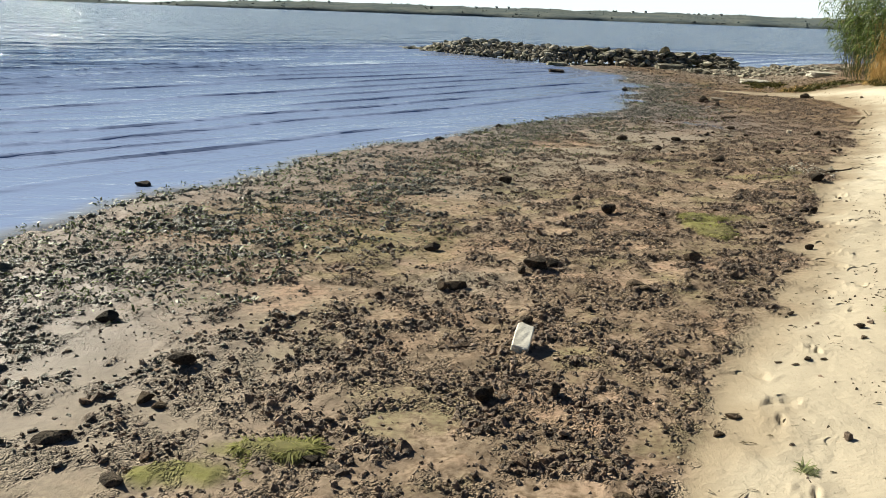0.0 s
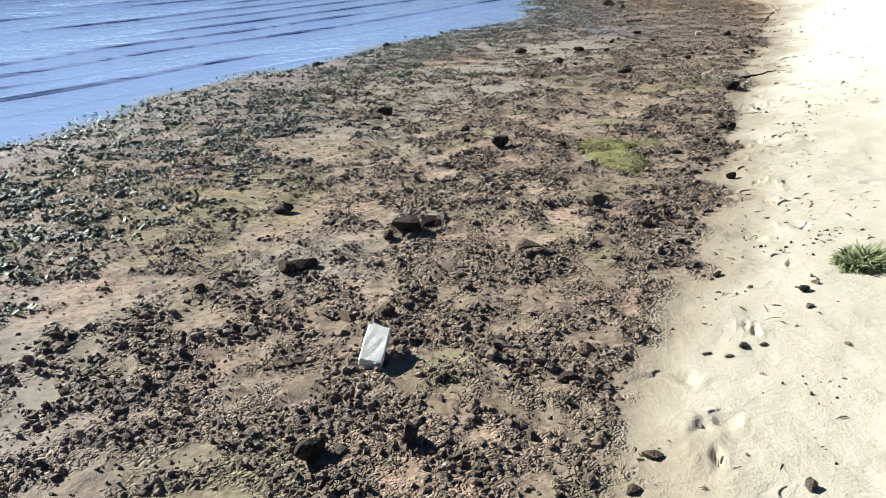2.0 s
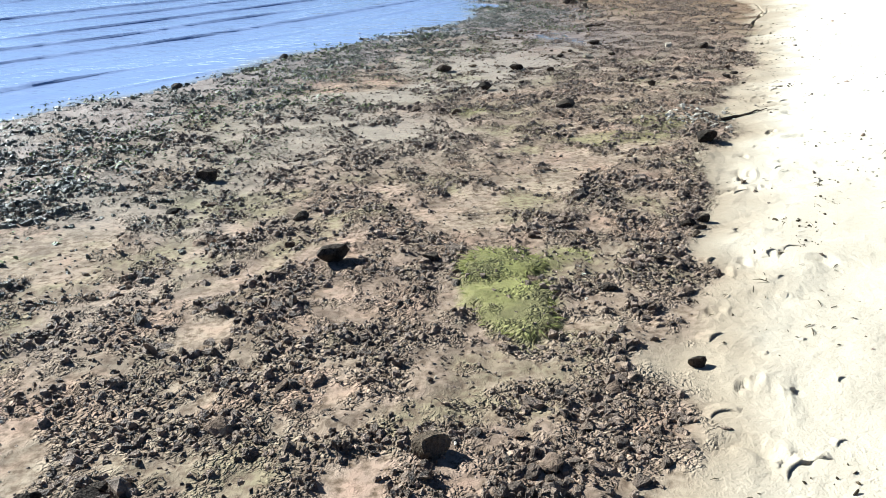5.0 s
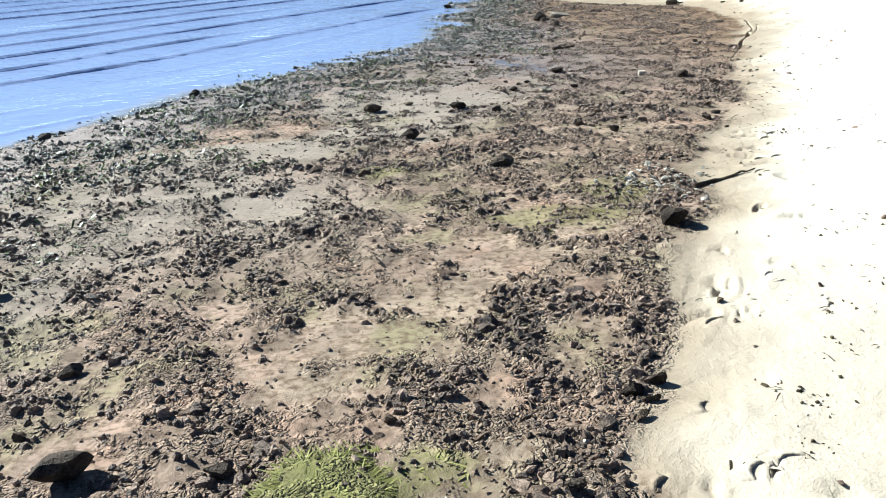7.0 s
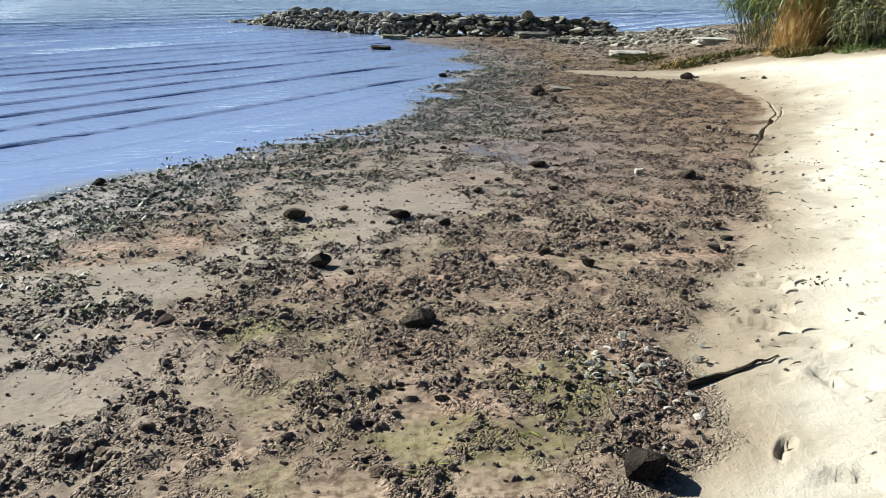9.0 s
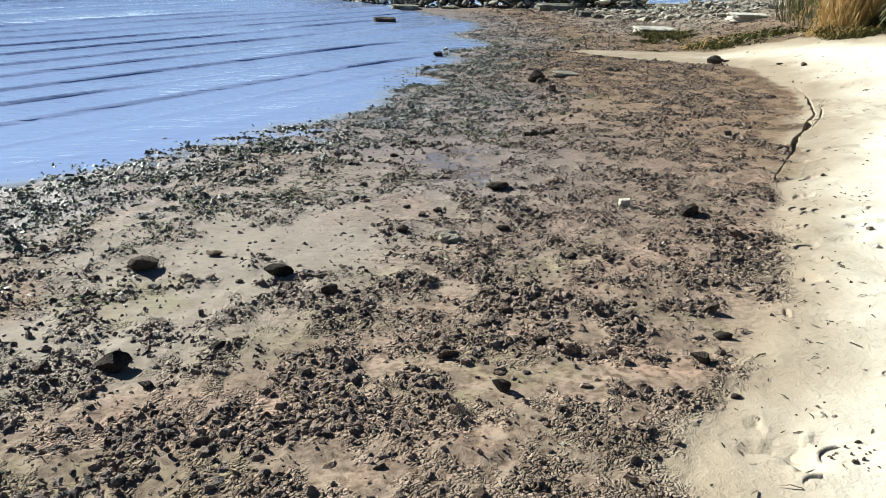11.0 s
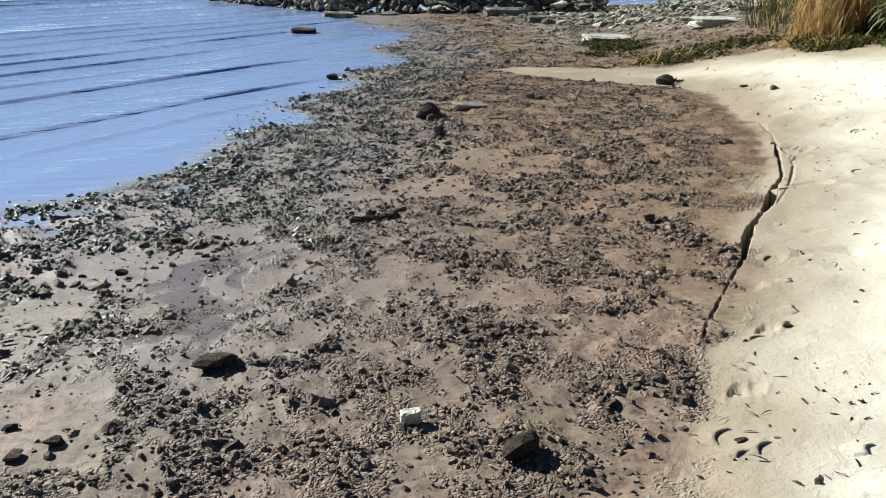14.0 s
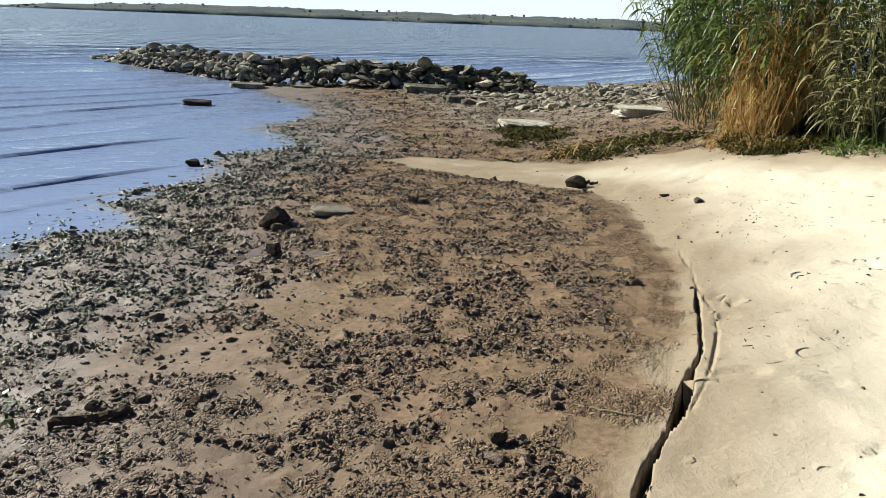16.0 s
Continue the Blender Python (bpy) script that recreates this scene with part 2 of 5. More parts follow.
def clod_cover(x, y):
    """Where the clods lie thick: 0 to 1."""
    x, y = np.asarray(x, float), np.asarray(y, float)
    n = fbm(x, y, 0.8, 3, 3) * 0.32 + fbm(x, y, 0.26, 3, 13) * 0.68
    bare = 0.01 * sstep(13.0, 14.5, y) * sstep(19.0, 17.5, y) * sstep(6.6, 5.6, x) - 0.13 * sstep(17.0, 19.0, y) - 0.15 * np.exp(-(((x - 5.6) / 1.0) ** 2 + ((y - 12.7) / 0.6) ** 2)) + 0.05 * np.exp(-(((x - 4.6) / 1.1) ** 2 + ((y - 15.2) / 1.3) ** 2)) + 0.12 * np.exp(-(((x - 3.3) / 0.7) ** 2 + ((y - 13.0) / 0.8) ** 2)) + 0.03 * np.exp(-(((x - 1.6) / 0.6) ** 2 + ((y - 10.6) / 0.9) ** 2)) + 0.12 * np.exp(-(((x - 2.95) / 0.3) ** 2 + ((y - 8.7) / 0.2) ** 2))
    d = signed(x, y, LAND)
    bare = bare + 0.01 * silt_cover(x, y) - 0.025 * sstep(11.0, 9.5, y) - 0.05 * sstep(13.0, 14.0, y) * sstep(18.0, 16.5, y) * sstep(6.2, 5.4, x)
    smooth = patches(x, y, SMOOTH)
    bare = bare + 0.16 * smooth - 0.09 * patches(x, y, CROWDED)
    wide = 1.0 * sstep(12.5, 10.0, y)
    strand = sstep(-0.5, 0.0, d) * sstep(1.1, 0.45, d - wide + (fbm(x, y, 0.9, 2, 15) - 0.5) * 1.6)
    return np.maximum(sstep(0.36, 0.49, n - bare), 0.85 * strand * (1 - 0.8 * smooth)) * (1 - 0.7 * pools(x, y))


def crumb_cover(x, y):
    """Where fine crumbs fill the gaps between clods: 0 to 1, in ragged clumps."""
    n = fbm(x, y, 0.17, 2, 245) * 0.6 + fbm(x, y, 0.07, 2, 249) * 0.4
    return clod_cover(x, y) * sstep(0.43, 0.54, n + 0.03 * sstep(12.0, 10.0, y))


# ---- materials ----
def material(name, rough=0.8):
    m = bpy.data.materials.new(name)
    m.use_nodes = True
    m.node_tree.nodes["Principled BSDF"].inputs["Roughness"].default_value = rough
    return m, m.node_tree.nodes, m.node_tree.links, m.node_tree.nodes["Principled BSDF"]


def noise_tex(n, l, scale, detail=4, rough=0.6, at="Object"):
    co = n.new("ShaderNodeTexCoord")
    t = n.new("ShaderNodeTexNoise")
    t.inputs["Scale"].default_value, t.inputs["Detail"].default_value, t.inputs["Roughness"].default_value = scale, detail, rough
    if at == "World":
        g = n.new("ShaderNodeNewGeometry")
        l.new(g.outputs["Position"], t.inputs["Vector"])
    else:
        l.new(co.outputs[at], t.inputs["Vector"])
    return t.outputs["Fac"]


def ramp(n, l, fac, stops):
    r = n.new("ShaderNodeValToRGB")
    while len(r.color_ramp.elements) < len(stops):
        r.color_ramp.elements.new(0.5)
    for e, (p, c) in zip(r.color_ramp.elements, stops):
        e.position, e.color = p, (*c, 1)
    l.new(fac, r.inputs[0])
    return r.outputs[0]


def mixed(n, l, fac, a, b, mode="MIX"):
    m = n.new("ShaderNodeMix")
    m.data_type, m.blend_type = "RGBA", mode
    for sock, v in ((m.inputs[0], fac), (m.inputs[6], a), (m.inputs[7], b)):
        if isinstance(v, (int, float)):
            sock.default_value = v
        elif isinstance(v, tuple):
            sock.default_value = (*v, 1)
        else:
            l.new(v, sock)
    return m.outputs[2]


def value(n, l, op, a, b, clamp=False):
    m = n.new("ShaderNodeMath")
    m.operation, m.use_clamp = op, clamp
    for sock, v in zip(m.inputs, (a, b)):
        if isinstance(v, (int, float)):
            sock.default_value = v
        else:
            l.new(v, sock)
    return m.outputs[0]


def bump(n, l, bsdf, fac, strength, dist):
    b = n.new("ShaderNodeBump")
    b.inputs["Strength"].default_value, b.inputs["Distance"].default_value = strength, dist
    l.new(fac, b.inputs["Height"])
    l.new(b.outputs[0], bsdf.inputs["Normal"])


def attr(n, name):
    a = n.new("ShaderNodeAttribute")
    a.attribute_name = name
    return a.outputs["Fac"]


def ground_material():
    m, n, l, b = material("shore_ground")
    big, mid, fine, grit = (noise_tex(n, l, s, 5, 0.6, "World") for s in (0.9, 4.5, 28, 160))
    mud = ramp(n, l, mid, [(0.3, (0.22, 0.158, 0.114)), (0.5, (0.33, 0.238, 0.174)), (0.7, (0.42, 0.292, 0.212))])
    grey = ramp(n, l, mid, [(0.3, (0.22, 0.176, 0.122)), (0.7, (0.40, 0.318, 0.222))])
    mud = mixed(n, l, ramp(n, l, big, [(0.38, (0, 0, 0)), (0.62, (1, 1, 1))]), mud, grey)
    hue = noise_tex(n, l, 1.7, 4, 0.65, "World")
    mud = mixed(n, l, ramp(n, l, hue, [(0.52, (0, 0, 0)), (0.64, (0.7, 0.7, 0.7))]), mud, (0.41, 0.262, 0.180))
    mud = mixed(n, l, ramp(n, l, hue, [(0.36, (0.8, 0.8, 0.8)), (0.47, (0, 0, 0))]), mud, (0.245, 0.215, 0.115))
    stain = noise_tex(n, l, 6.5, 5, 0.7, "World")
    mud = mixed(n, l, ramp(n, l, stain, [(0.52, (0, 0, 0)), (0.62, (0.6, 0.6, 0.6))]), mud, (0.125, 0.092, 0.066))
    mud = mixed(n, l, ramp(n, l, fine, [(0.35, (1, 1, 1)), (0.55, (0, 0, 0))]), mud, (0.13, 0.088, 0.055))
    dark = mixed(n, l, fine, (0.065, 0.048, 0.035), (0.235, 0.168, 0.119))
    mud = mixed(n, l, value(n, l, "MULTIPLY", attr(n, "clods"), 0.42), mud, dark)
    silt = mixed(n, l, mid, (0.10, 0.081, 0.074), (0.235, 0.194, 0.174))
    mud = mixed(n, l, value(n, l, "MULTIPLY", attr(n, "silt"), 0.8), mud, mixed(n, l, mid, (0.205, 0.172, 0.134), (0.35, 0.298, 0.238)))
    mud = mixed(n, l, value(n, l, "MULTIPLY", attr(n, "moist"), 0.6), mud, mixed(n, l, mid, (0.105, 0.069, 0.041), (0.28, 0.179, 0.102)))
    mud = mixed(n, l, value(n, l, "MULTIPLY", attr(n, "wet"), 0.78), mud, silt)
    mud = mixed(n, l, value(n, l, "MULTIPLY", attr(n, "pool"), 0.6), mud, (0.15, 0.122, 0.112))
    alga = mixed(n, l, ramp(n, l, mid, [(0.4, (0, 0, 0)), (0.62, (1, 1, 1))]), mixed(n, l, fine, (0.07, 0.068, 0.026), (0.20, 0.18, 0.075)), mixed(n, l, fine, (0.11, 0.11, 0.035), (0.32, 0.305, 0.10)))
    mud = mixed(n, l, attr(n, "alga"), mud, alga)
    sand = mixed(n, l, mid, (0.57, 0.515, 0.405), (0.71, 0.645, 0.525))
    sand = mixed(n, l, ramp(n, l, grit, [(0.28, (1, 1, 1)), (0.42, (0, 0, 0))]), sand, (0.36, 0.28, 0.18))
    damp = mixed(n, l, fine, (0.26, 0.205, 0.14), (0.38, 0.31, 0.22))
    sand = mixed(n, l, attr(n, "damp"), sand, damp)
    cell = n.new("ShaderNodeTexVoronoi")
    cell.inputs["Scale"].default_value = 70.0
    spot = n.new("ShaderNodeNewGeometry")
    warp = n.new("ShaderNodeTexNoise")
    warp.inputs["Scale"].default_value, warp.inputs["Detail"].default_value = 26.0, 3.0
    l.new(spot.outputs["Position"], warp.inputs["Vector"])
    push = n.new("ShaderNodeVectorMath")
    push.operation = "SCALE"
    push.inputs["Scale"].default_value = 0.055
    l.new(warp.outputs["Color"], push.inputs[0])
    moved = n.new("ShaderNodeVectorMath")
    l.new(spot.outputs["Position"], moved.inputs[0])
    l.new(push.outputs[0], moved.inputs[1])
    l.new(moved.outputs[0], cell.inputs["Vector"])
    tone = n.new("ShaderNodeSeparateColor")
    l.new(cell.outputs["Color"], tone.inputs[0])
    shade = n.new("ShaderNodeHueSaturation")
    l.new(mud, shade.inputs["Color"])
    l.new(value(n, l, "ADD", 0.72, value(n, l, "MULTIPLY", tone.outputs[0], 0.95)), shade.inputs["Value"])
    crumbs = value(n, l, "MULTIPLY", attr(n, "crumbs"), value(n, l, "SUBTRACT", 1.0, attr(n, "sand")))
    mud = mixed(n, l, value(n, l, "MULTIPLY", crumbs, 0.85), mud, shade.outputs[0])
    l.new(mixed(n, l, attr(n, "sand"), mud, sand), b.inputs["Base Color"])
    wet = value(n, l, "MULTIPLY", attr(n, "wet"), value(n, l, "ADD", 0.5, mid), True)
    pool = ramp(n, l, attr(n, "pool"), [(0.25, (0, 0, 0)), (0.9, (1, 1, 1))])
    rough = value(n, l, "SUBTRACT", 0.86, value(n, l, "MULTIPLY", wet, 0.3))
    l.new(value(n, l, "SUBTRACT", rough, value(n, l, "MULTIPLY", pool, 0.75)), b.inputs["Roughness"])
    l.new(value(n, l, "ADD", 0.12, value(n, l, "MULTIPLY", wet, 0.22)), b.inputs["Specular IOR Level"])
    rise = value(n, l, "MULTIPLY", value(n, l, "ADD", fine, value(n, l, "MULTIPLY", grit, 0.4)), value(n, l, "SUBTRACT", 1.0, value(n, l, "MULTIPLY", pool, 0.92)))
    dome = value(n, l, "MULTIPLY", value(n, l, "SUBTRACT", 0.8, value(n, l, "MINIMUM", cell.outputs["Distance"], 0.8)), value(n, l, "MULTIPLY", crumbs, value(n, l, "ADD", 0.6, value(n, l, "MULTIPLY", tone.outputs[1], 3.0))))
    bump(n, l, b, value(n, l, "ADD", value(n, l, "MULTIPLY", rise, 0.4), dome), 1.0, 0.02)
    return m


def rock_material(name, low, high, rough=0.8, scale=9.0, moss=None, island=True, spots=0.75, gloss=0.12, mottle=0.9, relief=0.012):
    m, n, l, b = material(name, rough)
    mid, fine = noise_tex(n, l, scale, 5, 0.65, "World"), noise_tex(n, l, scale * 9, 3, 0.6, "World")
    c = mixed(n, l, ramp(n, l, mid, [(0.3, (0, 0, 0)), (0.7, (1, 1, 1))]), low, high)
    g = n.new("ShaderNodeNewGeometry")
    o = n.new("ShaderNodeObjectInfo")
    vary = value(n, l, "ADD", 1.0 - mottle / 2, value(n, l, "MULTIPLY", g.outputs["Random Per Island"] if island else o.outputs["Random"], mottle))
    h = n.new("ShaderNodeHueSaturation")
    l.new(vary, h.inputs["Value"])
    l.new(c, h.inputs["Color"])
    c = h.outputs[0]
    c = mixed(n, l, ramp(n, l, fine, [(0.35, (spots, spots, spots)), (0.5, (0, 0, 0))]), c, tuple(v * 0.45 for v in low))
    if moss:
        mo = noise_tex(n, l, 2.1, 4, 0.7, "World")
        c = mixed(n, l, ramp(n, l, mo, [(0.52, (0, 0, 0)), (0.64, (0.8, 0.8, 0.8))]), c, moss)
    l.new(c, b.inputs["Base Color"])
    b.inputs["Specular IOR Level"].default_value = gloss
    bump(n, l, b, value(n, l, "ADD", mid, fine), 0.8, relief)
    return m


def leaf_material(name, a, b_, rough=0.5, through_light=0.25, gloss=0.4):
    m, n, l, b = material(name, rough)
    b.inputs["Specular IOR Level"].default_value = gloss
    g = n.new("ShaderNodeNewGeometry")
    c = mixed(n, l, g.outputs["Random Per Island"], a, b_)
    f = noise_tex(n, l, 14, 3, 0.6, "World")
    c = mixed(n, l, value(n, l, "MULTIPLY", f, 0.5), c, tuple(v * 0.55 for v in a))
    l.new(c, b.inputs["Base Color"])
    tr = n.new("ShaderNodeBsdfTranslucent")
    l.new(c, tr.inputs[0])
    mx = n.new("ShaderNodeMixShader")
    mx.inputs[0].default_value = through_light
    l.new(b.outputs[0], mx.inputs[1])
    l.new(tr.outputs[0], mx.inputs[2])
    l.new(mx.outputs[0], n["Material Output"].inputs[0])
    return m


def water_material():
    m, n, l, b = material("lake_water", 0.06)
    b.inputs["Base Color"].default_value = (0.035, 0.062, 0.085, 1)
    b.inputs["IOR"].default_value = 1.333
    shallow = attr(n, "shallow")
    l.new(shallow, b.inputs["Transmission Weight"])
    # Reflected sky put into the base colour: pale near shore, darker blue farther out.
    l.new(mixed(n, l, shallow, mixed(n, l, attr(n, "open"), (0.25, 0.315, 0.50), (0.085, 0.145, 0.275)), (0.75, 0.74, 0.68)), b.inputs["Base Color"])
    g = n.new("ShaderNodeNewGeometry")
    mp = n.new("ShaderNodeMapping")
    mp.inputs["Scale"].default_value = (0.45, 1.0, 1.0)
    mp.inputs["Rotation"].default_value = (0, 0, radians(-8))
    l.new(g.outputs["Position"], mp.inputs[0])
    waves = []
    for s, d in ((0.35, 3), (2.2, 3), (9.0, 2)):
        t = n.new("ShaderNodeTexNoise")
        t.inputs["Scale"].default_value, t.inputs["Detail"].default_value = s, d
        l.new(mp.outputs[0], t.inputs["Vector"])
        waves.append(t.outputs["Fac"])
    open_water = attr(n, "open")
    l.new(value(n, l, "ADD", 0.06, value(n, l, "MULTIPLY", open_water, 0.06)), b.inputs["Roughness"])
    hgt = value(n, l, "MULTIPLY", waves[0], value(n, l, "MULTIPLY", open_water, 5.0))
    hgt = value(n, l, "ADD", hgt, value(n, l, "MULTIPLY", waves[1], value(n, l, "ADD", 0.06, value(n, l, "MULTIPLY", open_water, 1.3))))
    hgt = value(n, l, "ADD", hgt, value(n, l, "MULTIPLY", waves[2], value(n, l, "ADD", 0.025, value(n, l, "MULTIPLY", open_water, 0.12))))
    bump(n, l, b, hgt, 1.0, 0.5)
    return m


GROUND = ground_material()
CLOD = rock_material("mud_clod", (0.048, 0.036, 0.026), (0.40, 0.292, 0.213), 0.5, 22, spots=0.45, gloss=0.2, relief=0.02, mottle=0.9)
WET_CLOD = rock_material("wet_stone", (0.026, 0.025, 0.017), (0.23, 0.208, 0.150), 0.36, 22, gloss=0.5, relief=0.02, mottle=1.2)
CLOD_ONE = rock_material("mud_clod_single", (0.085, 0.060, 0.043), (0.33, 0.238, 0.170), 0.85, 22, None, False, spots=0.4, gloss=0.1, relief=0.03)
# Dark stone colour that also carries part of the stones' shade.
DARK_ROCK = rock_material("dark_shaded_rock", (0.026, 0.021, 0.016), (0.12, 0.093, 0.070), 0.8, 14, None, False, gloss=0.08, relief=0.03)
TAN_ROCK = rock_material("tan_stone", (0.22, 0.19, 0.135), (0.42, 0.36, 0.27), 0.85, 12, None, False, 0.4)
PALE_ROCK = rock_material("pale_limestone", (0.38, 0.335, 0.255), (0.60, 0.54, 0.43), 0.85, 12, None, False, 0.25)
WHITE_ROCK = rock_material("chalky_limestone", (0.60, 0.555, 0.46), (0.80, 0.765, 0.68), 0.9, 9, None, False, 0.25, relief=0.002)
GREY_ROCK = rock_material("grey_brown_stone", (0.075, 0.057, 0.040), (0.21, 0.156, 0.108), 0.85, 14, None, False, gloss=0.08, relief=0.03)
JETTY_ROCK = rock_material("jetty_stone", (0.11, 0.10, 0.075), (0.50, 0.465, 0.375), 0.75, 4, (0.06, 0.07, 0.025), False)
JETTY_STUFF = rock_material("jetty_rubble", (0.06, 0.055, 0.042), (0.27, 0.24, 0.19), 0.75, 4, (0.04, 0.05, 0.02))
CONCRETE = rock_material("weathered_concrete", (0.28, 0.26, 0.21), (0.68, 0.64, 0.55), 0.9, 5, (0.13, 0.12, 0.07), False)
PALE_RUBBLE = rock_material("pale_rubble", (0.15, 0.135, 0.10), (0.46, 0.42, 0.33), 0.8, 4)
SHELL = rock_material("pale_shell_chips", (0.34, 0.30, 0.23), (0.62, 0.57, 0.48), 0.6, 30)
DARK_BROWN = rock_material("dark_brown_rod", (0.06, 0.045, 0.03), (0.16, 0.12, 0.08), 0.8, 25, None, False)
TWIG = rock_material("bleached_twig", (0.35, 0.27, 0.17), (0.58, 0.47, 0.32), 0.8, 25, None, False)
LEAF_GREEN = leaf_material("reed_leaf_green", (0.045, 0.085, 0.02), (0.25, 0.33, 0.085), 0.42, 0.4)
LEAF_PALE = leaf_material("reed_leaf_pale", (0.27, 0.27, 0.105), (0.56, 0.52, 0.28), 0.5, 0.4)
STEM_DRY = leaf_material("reed_dry", (0.42, 0.27, 0.09), (0.78, 0.56, 0.24), 0.6, 0.35, 0.15)
STEM_GREEN = leaf_material("reed_stem", (0.07, 0.085, 0.03), (0.17, 0.165, 0.065), 0.5, 0.1)
WEED = leaf_material("low_weed", (0.025, 0.028, 0.008), (0.15, 0.13, 0.045), 0.8, 0.2, 0.05)
ALGA = leaf_material("green_alga", (0.11, 0.11, 0.033), (0.37, 0.36, 0.12), 0.7, 0.15, 0.1)
SAGE = leaf_material("sage_leaf", (0.20, 0.22, 0.10), (0.42, 0.44, 0.24), 0.8, 0.2, 0.05)
SHORE_WEED = leaf_material("shore_weed", (0.04, 0.055, 0.015), (0.19, 0.23, 0.065), 0.5, 0.2)
LITTER_LEAF = leaf_material("dead_leaf", (0.03, 0.026, 0.014), (0.26, 0.22, 0.13), 0.6, 0.1)
LITTER = rock_material("litter_and_shade", (0.05, 0.04, 0.025), (0.17, 0.13, 0.08), 0.8, 30)
WATER_MAT = water_material()
# Distance haze is mixed into the base colours of hillside and woods.
FAR_LAND_HAZED = rock_material("hazed_hillside", (0.075, 0.10, 0.115), (0.16, 0.17, 0.15), 0.95, 0.02, gloss=0.0, island=False)
FAR_TREE_HAZED = rock_material("far_woods", (0.065, 0.085, 0.09), (0.12, 0.14, 0.13), 0.95, 0.05, gloss=0.0)
FAR_ROOF = rock_material("far_roof", (0.12, 0.09, 0.08), (0.2, 0.15, 0.13), 0.9, 0.1, None, False)
FAR_HOUSE = rock_material("far_house", (0.55, 0.54, 0.52), (0.7, 0.68, 0.65), 0.9, 0.1, None, False)

HAZE, haze_n, haze_l, haze_b = material("pale_haze", 1.0)
haze_b.inputs["Base Color"].default_value = (0.0, 0.0, 0.0, 1)
haze_b.inputs["Specular IOR Level"].default_value = 0.0
haze_b.inputs["Emission Color"].default_value = (0.52, 0.58, 0.64, 1)
haze_b.inputs["Emission Strength"].default_value = 1.0


# ---- mesh helpers ----
def mesh_of(name, verts, faces, mat, smooth=False):
    me = bpy.data.meshes.new(name)
    verts, faces = np.asarray(verts, np.float32), np.asarray(faces, np.int32)
    k = faces.shape[1]
    me.vertices.add(len(verts))
    me.vertices.foreach_set("co", verts.ravel())
    me.loops.add(faces.size)
    me.loops.foreach_set("vertex_index", faces.ravel())
    me.polygons.add(len(faces))
    me.polygons.foreach_set("loop_start", np.arange(0, faces.size, k, dtype=np.int32))
    me.polygons.foreach_set("use_smooth", np.full(len(faces), smooth))
    me.materials.append(mat)
    me.update(calc_edges=True)
    return me


def part(name, me, parent, label="", at=None):
    ob = new(name, me)
    ob.parent = parent
    if at is not None:
        ob.matrix_basis = at
    if label:
        tagged(ob, label)
    return ob


def thing(name, label, category, at=None, kind="", group="", me=None):
    ob = new(name, me)
    if at is not None:
        ob.matrix_basis = at
    return tagged(ob, label, category, group, kind)


def ico(level):
    bm = bmesh.new()
    bmesh.ops.create_icosphere(bm, subdivisions=level, radius=1.0)
    v = np.array([q.co[:] for q in bm.verts])
    f = np.array([[q.index for q in p.verts] for p in bm.faces])
    bm.free()
    return v, f


def stone_shape(level, seed, rough=0.35, cuts=5, flat=0.65):
    """A broken lump: a ball pushed about and cut by planes, about 1 across its half width."""
    r = np.random.default_rng(seed)
    v, f = ico(level)
    v = v * (1 + rough * (r.random((len(v), 1)) - 0.5) * (0.6 if level > 1 else 1.0))
    for _ in range(cuts):
        nrm = r.normal(size=3)
        nrm /= np.linalg.norm(nrm)
        lim = r.uniform(0.36, 0.8)
        over = np.maximum(v @ nrm - lim, 0)
        v = v - over[:, None] * nrm
    v = v * (1, r.uniform(0.65, 1.0), flat * r.uniform(0.75, 1.2))
    return v, f


def chunk(seed, sides=6):
    """A broken piece of dried mud: an uneven ring of steep sides under a rough top."""
    r = np.random.default_rng(seed)
    ang = (np.arange(sides) + r.uniform(-0.32, 0.32, sides)) * 2 * np.pi / sides
    wide = r.uniform(0.72, 1.15, sides)
    ring = np.stack([np.cos(ang) * wide, np.sin(ang) * wide * r.uniform(0.65, 1.0)], -1)
    low = np.column_stack([ring, np.full(sides, -0.55)])
    high = np.column_stack([ring * r.uniform(0.5, 0.92, (sides, 1)) + r.normal(0, 0.06, (1, 2)), r.uniform(0.2, 0.75, sides)])
    top = np.append(high[:, :2].mean(0) + r.normal(0, 0.12, 2), high[:, 2].mean() + r.uniform(-0.05, 0.3))
    f = []
    for k in range(sides):
        q = (k + 1) % sides
        f += [(k, q, sides + q), (k, sides + q, sides + k), (sides + k, sides + q, 2 * sides)]
    return np.vstack([low, high, top]), np.array(f)


def turns(n, r, tilt=0.35):
    """Random turning matrices: any heading, a little tilt."""
    a, b, c = r.uniform(0, 2 * np.pi, n), r.normal(0, tilt, n), r.normal(0, tilt, n)
    out = np.zeros((n, 3, 3))
    ca, sa, cb, sb, cc, sc = np.cos(a), np.sin(a), np.cos(b), np.sin(b), np.cos(c), np.sin(c)
    out[:, 0, 0], out[:, 0, 1], out[:, 0, 2] = ca * cb, ca * sb * sc - sa * cc, ca * sb * cc + sa * sc
    out[:, 1, 0], out[:, 1, 1], out[:, 1, 2] = sa * cb, sa * sb * sc + ca * cc, sa * sb * cc - ca * sc
    out[:, 2, 0], out[:, 2, 1], out[:, 2, 2] = -sb, cb * sc, cb * cc
    return out


